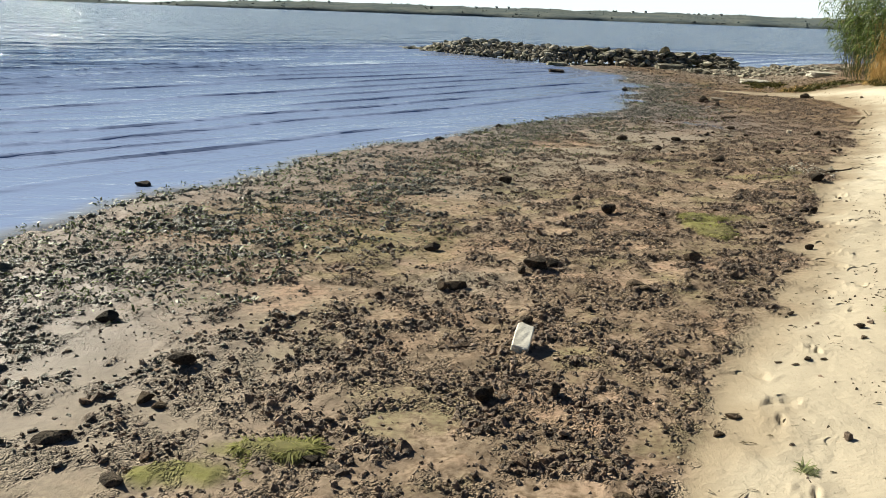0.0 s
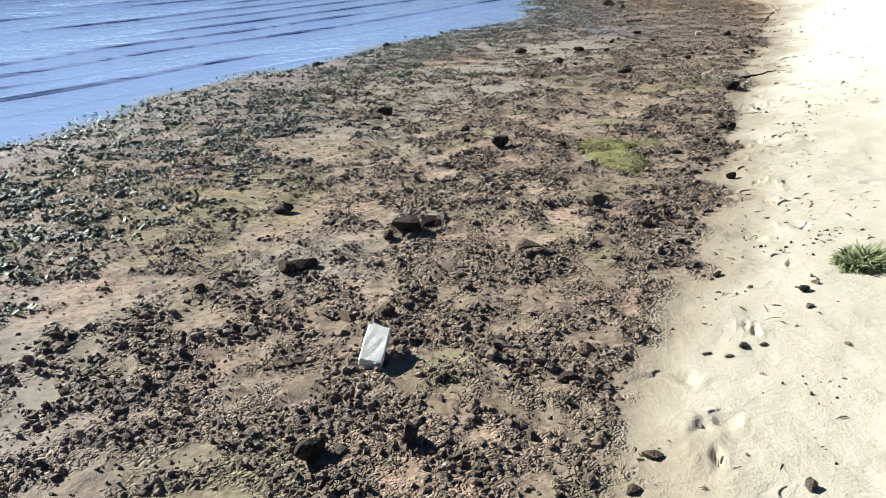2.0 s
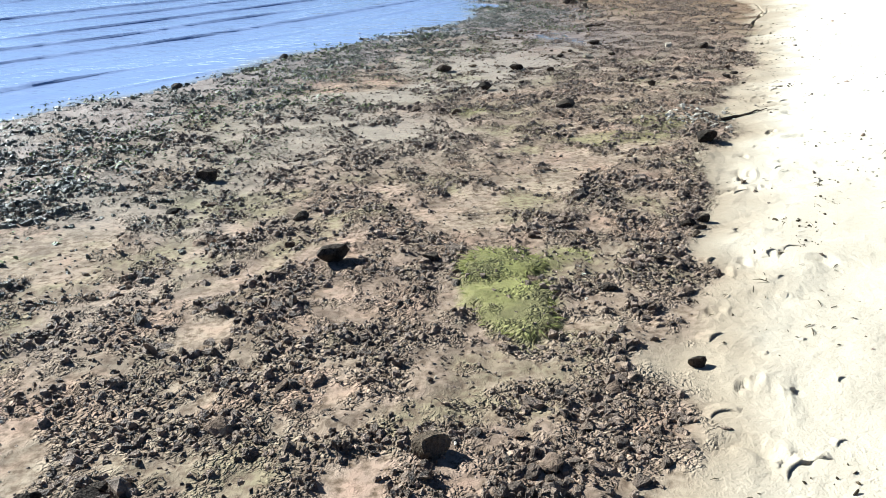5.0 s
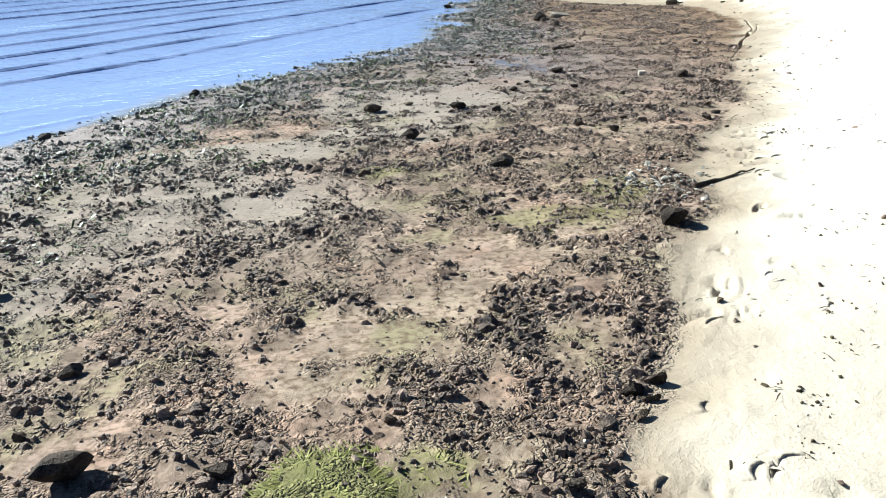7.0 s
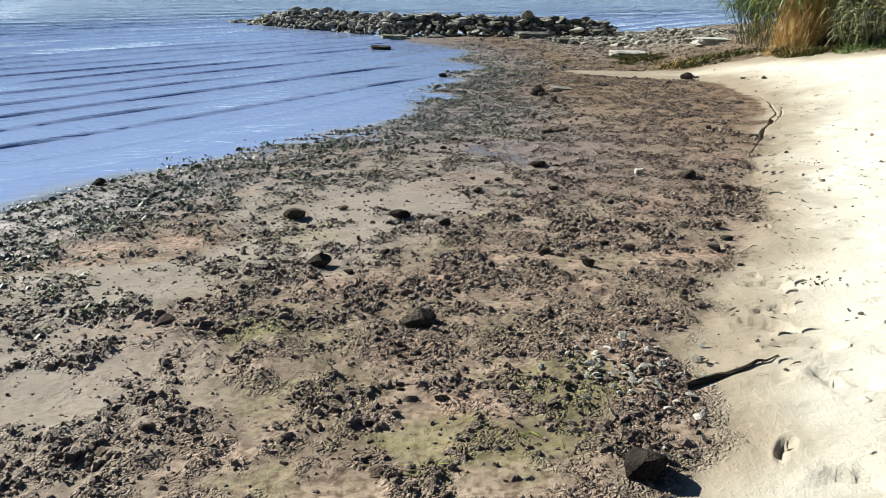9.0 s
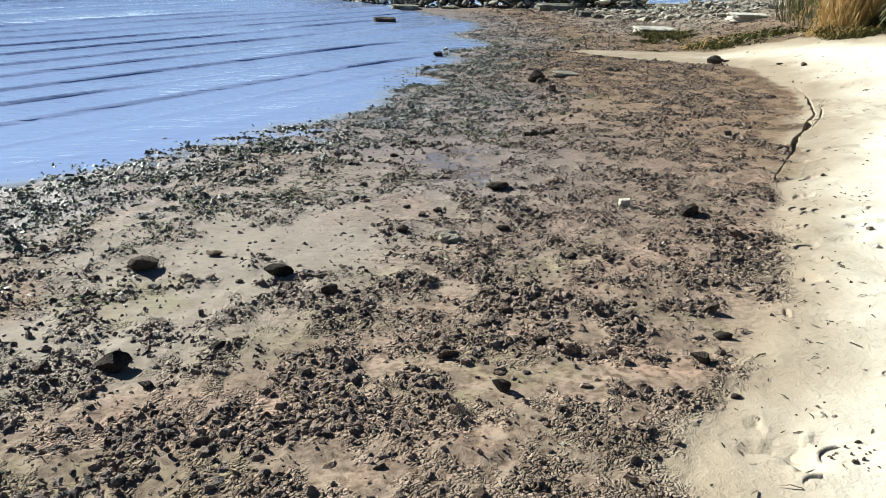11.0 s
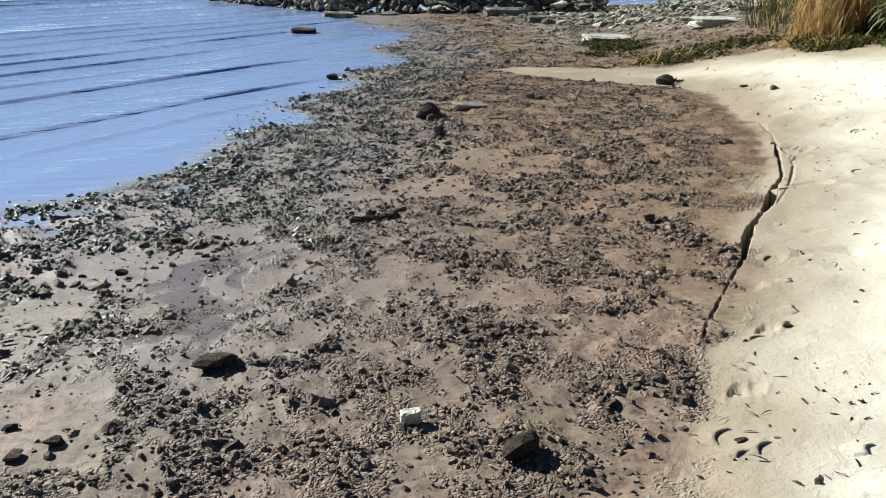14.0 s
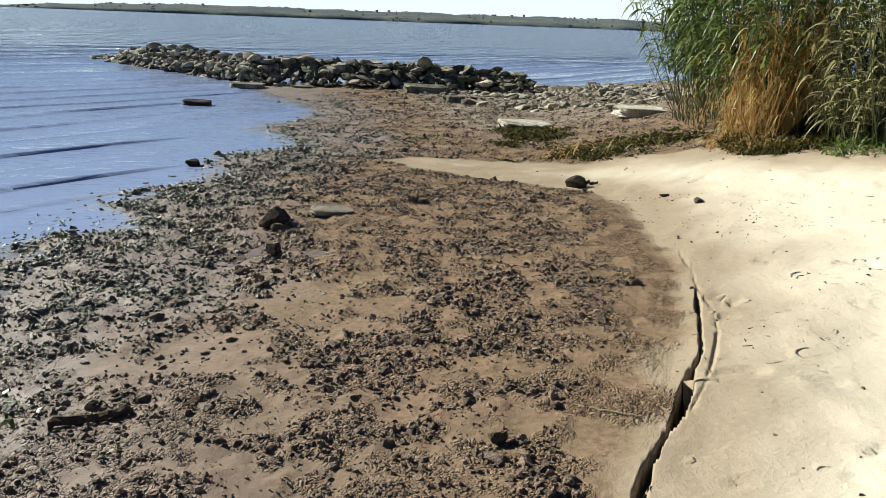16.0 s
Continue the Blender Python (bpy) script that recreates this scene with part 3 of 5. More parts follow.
def scatter(shapes, places, sizes, r, tilt=0.35, stretch=0.35):
    """Many lumps as one set of vertices and faces."""
    vs, fs, base = [], [], 0
    pick = r.integers(0, len(shapes), len(places))
    for k, (v, f) in enumerate(shapes):
        idx = np.where(pick == k)[0]
        if not len(idx):
            continue
        s = sizes[idx][:, None] * r.uniform(1 - stretch, 1 + stretch, (len(idx), 3))
        w = np.einsum("nij,nvj->nvi", turns(len(idx), r, tilt), v[None] * s[:, None]) + places[idx][:, None]
        vs.append(w.reshape(-1, 3))
        fs.append((f[None] + (np.arange(len(idx)) * len(v))[:, None, None]).reshape(-1, 3) + base)
        base += len(idx) * len(v)
    return np.vstack(vs), np.vstack(fs)


def blades(roots, heads, lengths, widths, r, droop=0.6, lift=0.9, steps=4):
    """Leaf blades: arched, tapering strips of quads."""
    n = len(roots)
    q = np.linspace(0, 1, steps + 1)
    dx, dy = np.cos(heads), np.sin(heads)
    lift = lift * r.uniform(0.6, 1.2, n)
    droop = droop * r.uniform(0.4, 1.5, n)
    out = lengths[:, None] * q[None]
    zz = lift[:, None] * out - droop[:, None] * out * q[None] * 1.6
    c = np.stack([roots[:, 0:1] + dx[:, None] * out * 0.8, roots[:, 1:2] + dy[:, None] * out * 0.8, roots[:, 2:3] + zz], -1)
    w = widths[:, None] * np.array([0.6] + [1.0 - 0.92 * (k / steps) ** 1.6 for k in range(1, steps + 1)])[None] * 0.5
    tw = r.uniform(-0.5, 0.5, n)
    side = np.stack([-dy * np.cos(tw), dx * np.cos(tw), np.sin(tw)], -1)[:, None]
    v = np.stack([c - side * w[..., None], c + side * w[..., None]], 2).reshape(n, -1, 3)
    f = np.array([[2 * k, 2 * k + 1, 2 * k + 3, 2 * k + 2] for k in range(steps)])
    return v.reshape(-1, 3), (f[None] + (np.arange(n) * 2 * (steps + 1))[:, None, None]).reshape(-1, 4)


def stalks(roots, tops, radii, bend, r, sides=4, steps=4):
    """Thin tapering stems, a little bent."""
    n = len(roots)
    q = np.linspace(0, 1, steps + 1)
    side = r.normal(0, 1, (n, 3)) * bend * (1, 1, 0)
    c = roots[:, None] * (1 - q)[None, :, None] + tops[:, None] * q[None, :, None] + side[:, None] * (q * (1 - q))[None, :, None]
    ang = np.arange(sides) * 2 * np.pi / sides
    ring = np.stack([np.cos(ang), np.sin(ang), 0 * ang], -1)
    v = c[:, :, None] + ring[None, None] * (radii[:, None] * (1 - 0.6 * q)[None])[..., None, None]
    f = np.array([[k * sides + a, k * sides + (a + 1) % sides, (k + 1) * sides + (a + 1) % sides, (k + 1) * sides + a] for k in range(steps) for a in range(sides)])
    return v.reshape(-1, 3), (f[None] + (np.arange(n) * sides * (steps + 1))[:, None, None]).reshape(-1, 4)


# ---- ground ----
ALONG, ACROSS = np.array((0.4587, 0.8886)), np.array((0.8886, -0.4587))


def growing(start, step, end, rate=1.35):
    out, v = [], start
    while v < end:
        v, step = v + step, step * rate
        out.append(v)
    return out


def sand_marks(x, y):
    """How far the ground is sand, and how damp that sand is."""
    ragged = signed(x, y, SAND) + (fbm(x, y, 0.5, 3, 81) - 0.5) * 0.5
    damp = np.maximum(sstep(0.75 + 0.6 * sstep(14.0, 16.0, y), 0.05, ragged), 0.6 * sstep(2.2, 0.5, ragged) * sstep(10.5, 6.5, y)) + 0.55 * patches(x, y, ((8.2, 21.7, 1.0, 0.6), (9.2, 20.2, 0.6, 0.8), (8.6, 18.4, 0.4, 0.9)))
    return {"sand": sstep(-0.08, 0.12, ragged), "damp": np.clip(damp, 0, 1)}


def ground_sheet():
    s = np.concatenate([-np.array(growing(8.0, 0.3, 3500))[::-1], np.arange(-8.0, 1.0, 0.12), np.arange(1.0, 2.2, 0.05), np.arange(2.2, 18.5, 0.034), np.arange(18.5, 25.0, 0.05), np.arange(25.0, 40.0, 0.12), growing(40.0, 0.2, 3500)])
    u = np.concatenate([-np.array(growing(8.0, 0.2, 3500))[::-1], np.arange(-8.0, -5.0, 0.08), np.arange(-5.0, -3.4, 0.04), np.arange(-3.3, -0.29, 0.0285), np.arange(-0.28, 0.08, 0.006), np.arange(0.09, 1.8, 0.0285), np.arange(1.8, 2.3, 0.04), np.arange(2.3, 6.0, 0.08), growing(6.0, 0.2, 3500)])
    S, U = np.meshgrid(s, u, indexing="ij")
    x, y = (S * ALONG[0] + U * ACROSS[0]).ravel(), (S * ALONG[1] + U * ACROSS[1]).ravel()
    z = height(x, y)
    nu = len(u)
    i, j = np.meshgrid(np.arange(len(s) - 1), np.arange(nu - 1), indexing="ij")
    a = (i * nu + j).ravel()
    me = mesh_of("ground", np.stack([x, y, z], -1), np.stack([a, a + nu, a + nu + 1, a + 1][::-1], -1)[:, ::-1][:, ::-1], GROUND, True)
    d = signed(x, y, LAND)
    alga = alga_cover(x, y)
    marks = {**sand_marks(x, y), "clods": clod_cover(x, y), "crumbs": crumb_cover(x, y), "alga": alga, "pool": pools(x, y), "silt": silt_cover(x, y), "moist": sstep(12.5, 15.5, y + (fbm(x, y, 1.5, 2, 231) - 0.5) * 3) * sstep(3.9, 5.2, x) * (1 - sstep(7.8, 8.8, x) * sstep(23.0, 25.0, y)),
             "wet": np.clip(sstep(1.9, 0.2, d + (fbm(x, y, 0.8, 3, 61) - 0.5) * 2.2) * (0.7 + 0.3 * sstep(11.0, 14.0, y)) + 0.95 * np.exp(-(((x - 4.7) / 1.6) ** 2 + ((y - 15.2) / 2.4) ** 2)) + 0.9 * np.exp(-(((x + 2.0) / 0.9) ** 2 + ((y - 4.2) / 1.3) ** 2)), 0, 1)}
    for key, v in marks.items():
        me.attributes.new(key, "FLOAT", "POINT").data.foreach_set("value", v.astype(np.float32))
    return tagged(new("ground", me), "brown tidal mud with clods beside pale dry sand", "ground", kind="structure")


ground = ground_sheet()


# ---- water ----
def water_sheet():
    # a runs along the crests, b out from the beach
    x = np.concatenate([-np.array(growing(10.0, 0.5, 3800))[::-1], np.arange(-10, 34, 0.5), growing(34, 0.5, 3800)])
    y = np.concatenate([-np.array(growing(-1.0, 0.4, 1500))[::-1], np.arange(1, 5, 0.06), np.arange(5, 19, 0.032), np.arange(19, 24, 0.06), np.arange(24, 46, 0.13), growing(46, 0.4, 3800)])
    A, B = np.meshgrid(x, y, indexing="ij")
    px, py = (0.69 * A - 0.724 * B).ravel(), (0.724 * A + 0.69 * B).ravel()
    d = -signed(px, py, LAND)
    # narrow low crests, spaced wider farther out, broken along their length
    b = B.ravel() + (fbm(px, py, 6.0, 2, 101) - 0.5) * 1.6 + 0.25 * np.sin(A.ravel() * 0.22)
    k = b - 0.012 * np.maximum(b - 8, 0) ** 2 * (b < 45)
    row = np.floor(k / 0.86)
    q = k / 0.86 - row
    strong = sstep(0.22, 0.6, vnoise(A.ravel() / 5.0 + row * 7.7, row * 3.1, 123))
    crest = np.exp(-((q - 0.42) / np.where(q < 0.42, 0.04, 0.075)) ** 2)
    swell = 0.5 + 0.5 * np.cos(2 * np.pi * (b / 2.3 + fbm(px, py, 3.0, 2, 115)))
    near = sstep(0.05, 0.8, d) * np.exp(-np.maximum(d - 14, 0) / 10)
    z = WATER + near * (0.036 * crest * (0.15 + strong) + 0.010 * swell)
    nu = len(y)
    i, j = np.meshgrid(np.arange(len(x) - 1), np.arange(nu - 1), indexing="ij")
    a = (i * nu + j).ravel()
    keep = (d[a] > -1.5) | (d[a + nu + 1] > -1.5)
    f = np.stack([a, a + nu, a + nu + 1, a + 1], -1)[keep]
    me = mesh_of("water", np.stack([px, py, z], -1), f, WATER_MAT, True)
    depth = WATER - height(px, py, False)
    me.attributes.new("shallow", "FLOAT", "POINT").data.foreach_set("value", (0.9 * sstep(0.022, 0.0, depth)).astype(np.float32))
    me.attributes.new("open", "FLOAT", "POINT").data.foreach_set("value", sstep(6, 26, d).astype(np.float32))
    return tagged(new("water", me), "rippled blue lake water with low waves reaching the mud", "water", kind="structure")


water = water_sheet()


# ---- far shore ----
def far_shore():
    az = np.radians(np.linspace(-80, 80, 500))
    v, f = [], []
    R0 = 1500.0
    top = 4 + 15 * sstep(-0.36, -0.14, az) + 2.5 * (fbm(az * 40, az * 0, 2.2, 4, 131) - 0.5) * 2
    rows = [(0.0, -0.8), (6, 0.08), (60, 0.35), (160, 0.7), (300, 1.0), (800, 0.9), (900, -0.2)]
    for k, (back, up) in enumerate(rows):
        rr = R0 + back + 40 * fbm(az * 30, az * 0, 2.0, 3, 141)
        v.append(np.stack([np.sin(az) * rr, np.cos(az) * rr, top * up + (fbm(az * 120, az * 0 + k, 2.0, 2, 151) - 0.5) * 3 * (up > 0.2)], -1))
    n = len(az)
    for k in range(len(rows) - 1):
        a = np.arange(n - 1) + k * n
        f.append(np.stack([a, a + n, a + n + 1, a + 1][::-1], -1))
    me = mesh_of("far_shore", np.vstack(v), np.vstack(f), FAR_LAND_HAZED, True)
    shore = tagged(new("far_shore", me), "low hillside across the lake, blue-grey haze in its colour", "hill", kind="structure")
    r = np.random.default_rng(3)
    m = 3200
    a = r.uniform(az[0], az[-1], m)
    back = r.choice([6, 40, 120, 220, 290, 300, 300, 310], m) + r.uniform(-6, 20, m)
    up = np.interp(back, [q[0] for q in rows], [q[1] for q in rows])
    keep = fbm(a * 60, a * 0, 2.0, 3, 161) > 0.40
    a, back, up = a[keep], back[keep], up[keep]
    tp = np.interp(a, az, top)
    rr = R0 + back + 20
    pl = np.stack([np.sin(a) * rr, np.cos(a) * rr, tp * up + 0.3], -1)
    vv, ff = scatter([stone_shape(1, 900 + k, 0.7, 2, 0.8) for k in range(5)], pl, np.exp(r.normal(0.3, 0.45, len(a))).clip(0.7, 3.2), r, 0.2, 0.45)
    tagged(new("far_woods", mesh_of("far_woods", vv, ff, FAR_TREE_HAZED)), "distant trees and scrub along the far shore", "trees", kind="stuff")
    walls, roof = bmesh.new(), bmesh.new()
    co = [walls.verts.new(p) for p in ((-6, -4, -3), (6, -4, -3), (6, 4, -3), (-6, 4, -3), (-6, -4, 4), (6, -4, 4), (6, 4, 4), (-6, 4, 4), (-6, 0, 6.6), (6, 0, 6.6))]
    for q in ((0, 1, 5, 4), (1, 2, 6, 9, 5), (2, 3, 7, 6), (3, 0, 4, 8, 7)):
        walls.faces.new([co[k] for k in q])
    co = [roof.verts.new((x, y, z + up)) for up in (0, 0.4) for x, y, z in ((-6.6, -4.8, 3.6), (6.6, -4.8, 3.6), (6.6, 0, 6.8), (-6.6, 0, 6.8), (6.6, 4.8, 3.6), (-6.6, 4.8, 3.6))]
    for q in ((0, 1, 2, 3), (3, 2, 4, 5), (6, 9, 8, 7), (9, 11, 10, 8), (0, 6, 7, 1), (4, 10, 11, 5), (1, 7, 8, 2), (2, 8, 10, 4), (5, 11, 9, 3), (3, 9, 6, 0)):
        roof.faces.new([co[k] for k in q])
    pieces = []
    for name, bm, mat in (("wall", walls, FAR_HOUSE), ("roof", roof, FAR_ROOF)):
        me = bpy.data.meshes.new(name)
        bm.to_mesh(me)
        bm.free()
        me.materials.append(mat)
        pieces.append((name, me))
    for deg, back in ((-27, 280), (-7.5, 250), (3.6, 270), (4.4, 280), (12.5, 260), (13.3, 290), (-13, 285), (18, 250)):
        q = radians(deg)
        tz = float(np.interp(q, az, top)) * float(np.interp(back, [p[0] for p in rows], [p[1] for p in rows]))
        home = thing("house", "small pale house far off on the hillside", "house", pose(math.sin(q) * (R0 + back), math.cos(q) * (R0 + back), tz + 0.5, 0, 0, -deg + 20) @ Matrix.Diagonal((0.4, 0.4, 0.4, 1)), group="houses on the far shore")
        for name, me in pieces:
            part(name, me, home)
    return shore


far_shore()


def haze_band():
    """Glowing band added beyond the hills for the pale sky just over the horizon."""
    az = np.radians(np.linspace(-100, 100, 81))
    v = np.vstack([np.stack([np.sin(az) * 3300, np.cos(az) * 3300, np.full(81, z)], -1) for z in (-8.0, 50.0, 150.0)])
    k = np.arange(80)
    f = np.vstack([np.stack([k + a * 81, k + 1 + a * 81, k + 82 + a * 81, k + 81 + a * 81], -1) for a in (0, 1)])
    tagged(new("sky_backdrop", mesh_of("sky_backdrop", v, f, HAZE, True)), "pale hazy sky low over the far shore", "sky", kind="structure")


haze_band()


# ---- stone jetty ----
JETTY = [(-1.9, 44.9), (-1.0, 43.6), (2.1, 38.9), (4.6, 35.2), (7.0, 34.4), (9.2, 34.4), (11.4, 33.6)]


def jetty():
    r = np.random.default_rng(11)
    base = thing("stone_jetty", "low jetty of piled grey rubble stones running into the water", "jetty", pose(5, 34.6, WATER))
    run = [0.0]
    for (ax, ay), (bx, by) in zip(JETTY[:-1], JETTY[1:]):
        run.append(run[-1] + math.hypot(bx - ax, by - ay))
    xs, ys = [p[0] for p in JETTY], [p[1] for p in JETTY]

    def mound(m, spread):
        q = r.uniform(0, run[-1], m)
        cx, cy = np.interp(q, run, xs), np.interp(q, run, ys)
        tall = np.interp(q, [0, 1.6, 3.1, 5.6, 7.6, 10.6, 14.6, run[-1]], [0.03, 0.10, 0.4, 0.72, 0.74, 0.72, 0.75, 0.6])
        off = r.normal(0, spread, m).clip(-1.25, 1.25)
        z = WATER + tall * np.clip(1 - np.abs(off) / 1.35, 0.02, 1) ** 0.8
        return np.stack([cx - off * 0.35, cy + off, z - 0.05], -1)
    shapes = [stone_shape(2, 400 + k, 0.25, 7, 0.55) for k in range(8)]
    meshes = [mesh_of("stone", v, f, JETTY_ROCK) for v, f in shapes]
    pl = mound(300, 0.62)
    for p in pl:
        s = r.uniform(0.14, 0.29)
        m = Matrix.Translation(Vector(p) - Vector((5, 34.6, WATER))) @ Euler((r.normal(0, 0.25), r.normal(0, 0.25), r.uniform(0, 6.28))).to_matrix().to_4x4() @ Matrix.Diagonal((s * r.uniform(0.9, 1.5), s, s * r.uniform(0.6, 0.9), 1))
        part("stone", meshes[r.integers(0, 8)], base, "", m)
    for px, py, pz, s in ((1.2, 40.1, 0.40, 0.30), (2.4, 38.6, 0.42, 0.30), (1.9, 39.2, 0.40, 0.25)):
        part("stone", meshes[2], base, "", Matrix.Translation((px - 5, py - 34.6, pz - WATER)) @ Matrix.Diagonal((s, s, s * 0.9, 1)))
    pl = mound(2800, 0.6)
    pl[:, 2] -= 0.08
    v, f = scatter([stone_shape(1, 430 + k, 0.3, 4, 0.6) for k in range(8)], pl - (5, 34.6, WATER), r.uniform(0.08, 0.2, 2800), r, 0.5)
    tagged(part("rubble", mesh_of("rubble", v, f, JETTY_STUFF), base), kind="stuff")
    return base


jetty()


def rubble_field():
    r = np.random.default_rng(19)
    m = 1500
    x, y = r.uniform(8.5, 14.5, m), r.uniform(26.5, 35.5, m)
    keep = r.random(m) < sstep(-1.0, 2.0, (x - 8.5) * 0.8 + (y - 31.5) * 0.55 + (fbm(x, y, 1.2, 2, 201) - 0.5) * 5)
    x, y = x[keep], y[keep]
    z = height(x, y, False)
    sz = np.exp(r.normal(-2.5, 0.45, len(x))).clip(0.04, 0.28)
    v, f = scatter([stone_shape(1, 460 + k, 0.25, 6, 0.5) for k in range(6)], np.stack([x, y, z + sz * 0.12], -1), sz, r, 0.25)
    tagged(new("rubble", mesh_of("rubble", v, f, PALE_RUBBLE)), "pale broken rubble stones between jetty and reeds", "rubble", kind="stuff")


rubble_field()


def slab(name, x, y, sx, sy, sz, turn, tilt, mat, label, seed, sink=0.3, z=None, category="slab", worn=1.0, soft=0.12):
    """A worn slab with broken edges and rounded rim."""
    r = random.Random(seed)
    bm = bmesh.new()
    bmesh.ops.create_cube(bm, size=1.0)
    bmesh.ops.subdivide_edges(bm, edges=bm.edges[:], cuts=3, use_grid_fill=True)
    for v in bm.verts:
        k = 1 - soft * (abs(v.co.x) * 2) ** 4 - soft * (abs(v.co.y) * 2) ** 4
        v.co.x, v.co.y = v.co.x * k + r.uniform(-0.03, 0.03) * worn, v.co.y * k + r.uniform(-0.03, 0.03) * worn
        v.co.z += r.uniform(-0.07, 0.07) * worn
        v.co = Vector((v.co.x * sx, v.co.y * sy, v.co.z * sz))
    bmesh.ops.bevel(bm, geom=[e for e in bm.edges if e.calc_face_angle(0) > 0.6], offset=min(sx, sy, sz) * 0.12, segments=1, affect="EDGES")
    me = bpy.data.meshes.new(name)
    bm.to_mesh(me)
    bm.free()
    me.materials.append(mat)
    if z is None:
        z = float(height(np.array([x]), np.array([y]))[0])
    return thing(name, label, category, pose(x, y, z + sz * (0.5 - sink), tilt, tilt * 0.6, turn), me=me)


slab("concrete_slab", 9.75, 26.0, 0.95, 0.7, 0.13, 8, 3, CONCRETE, "pale weathered concrete slab lying among low weeds", 1, 0.25)
slab("concrete_slab", 11.6, 25.5, 1.05, 0.7, 0.14, 5, 2, CONCRETE, "pale weathered concrete slab beside the reeds", 2, 0.35)
slab("stone_slab", 4.6, 33.4, 0.9, 0.5, 0.16, 4, 4, JETTY_ROCK, "flat grey stone slab at the foot of the jetty", 3, 0.2, WATER)
slab("stone_slab", 8.9, 32.6, 1.2, 0.6, 0.22, 6, 4, JETTY_ROCK, "flat grey stone slab at the foot of the jetty", 4, 0.2)
slab("stone_slab", 9.2, 30.3, 0.55, 0.4, 0.18, 40, 8, JETTY_ROCK, "small pale stone slab on the mud", 5, 0.3)
slab("stone_slab", 4.02, 29.2, 0.6, 0.35, 0.13, 0, 3, DARK_ROCK, "dark flat stone just above the water", 6, 0.3, WATER, "stone")


# ---- single stones ----
LUMPS = [mesh_of("stone", *stone_shape(2, 500 + k, 0.3, 10, 0.8), mat) for k in range(6) for mat in (DARK_ROCK,)]
GREYS = [mesh_of("stone", *stone_shape(2, 520 + k, 0.12, 14, 0.75), GREY_ROCK) for k in range(6)]
PALES = [mesh_of("stone", *stone_shape(2, 540 + k, 0.10, 14, 0.7), PALE_ROCK) for k in range(4)]


def stone(x, y, sx, sy, sz, turn, kind="dark", k=0, sink=0.25, label=""):
    me = {"dark": LUMPS, "grey": GREYS, "pale": PALES}[kind]
    z = float(height(np.array([x]), np.array([y]))[0])
    z = max(z, WATER - 0.1)
    text = label or {"dark": "dark angular stone on the mud, some shade in its colour", "grey": "grey-brown stone lying on the mud", "pale": "pale limestone lump on the mud"}[kind]
    return thing("stone", text, "stone", pose(x, y, z + sz * (0.62 - sink), 0, 0, turn) @ Matrix.Diagonal((sx, sy, sz, 1)), group="stones on the mud", me=me[k % len(me)])


slab("pale_stone", 5.63, 13.27, 0.075, 0.05, 0.045, 5, 4, PALE_ROCK, "small pale flat-topped stone on the dark mud", 12, 0.0, None, "stone", 0.4, 0.05)
slab("pale_stone", 4.45, 12.66, 0.15, 0.10, 0.045, 25, 14, TAN_ROCK, "pale triangular stone tilted among dead leaves", 13, 0.1, None, "stone", 1.8)
slab("pale_stone", 6.53, 19.6, 0.42, 0.2, 0.05, 24, 10, PALE_ROCK, "flat pale stone lying on the dark wet mud", 14, 0.1, None, "stone", 1.4)
slab("white_block", 0.465, 3.93, 0.092, 0.20, 0.04, -12, 17, WHITE_ROCK, "pale broken limestone block tilted on the dark mud", 9, -0.5, None, "stone", 0.35, 0.02)
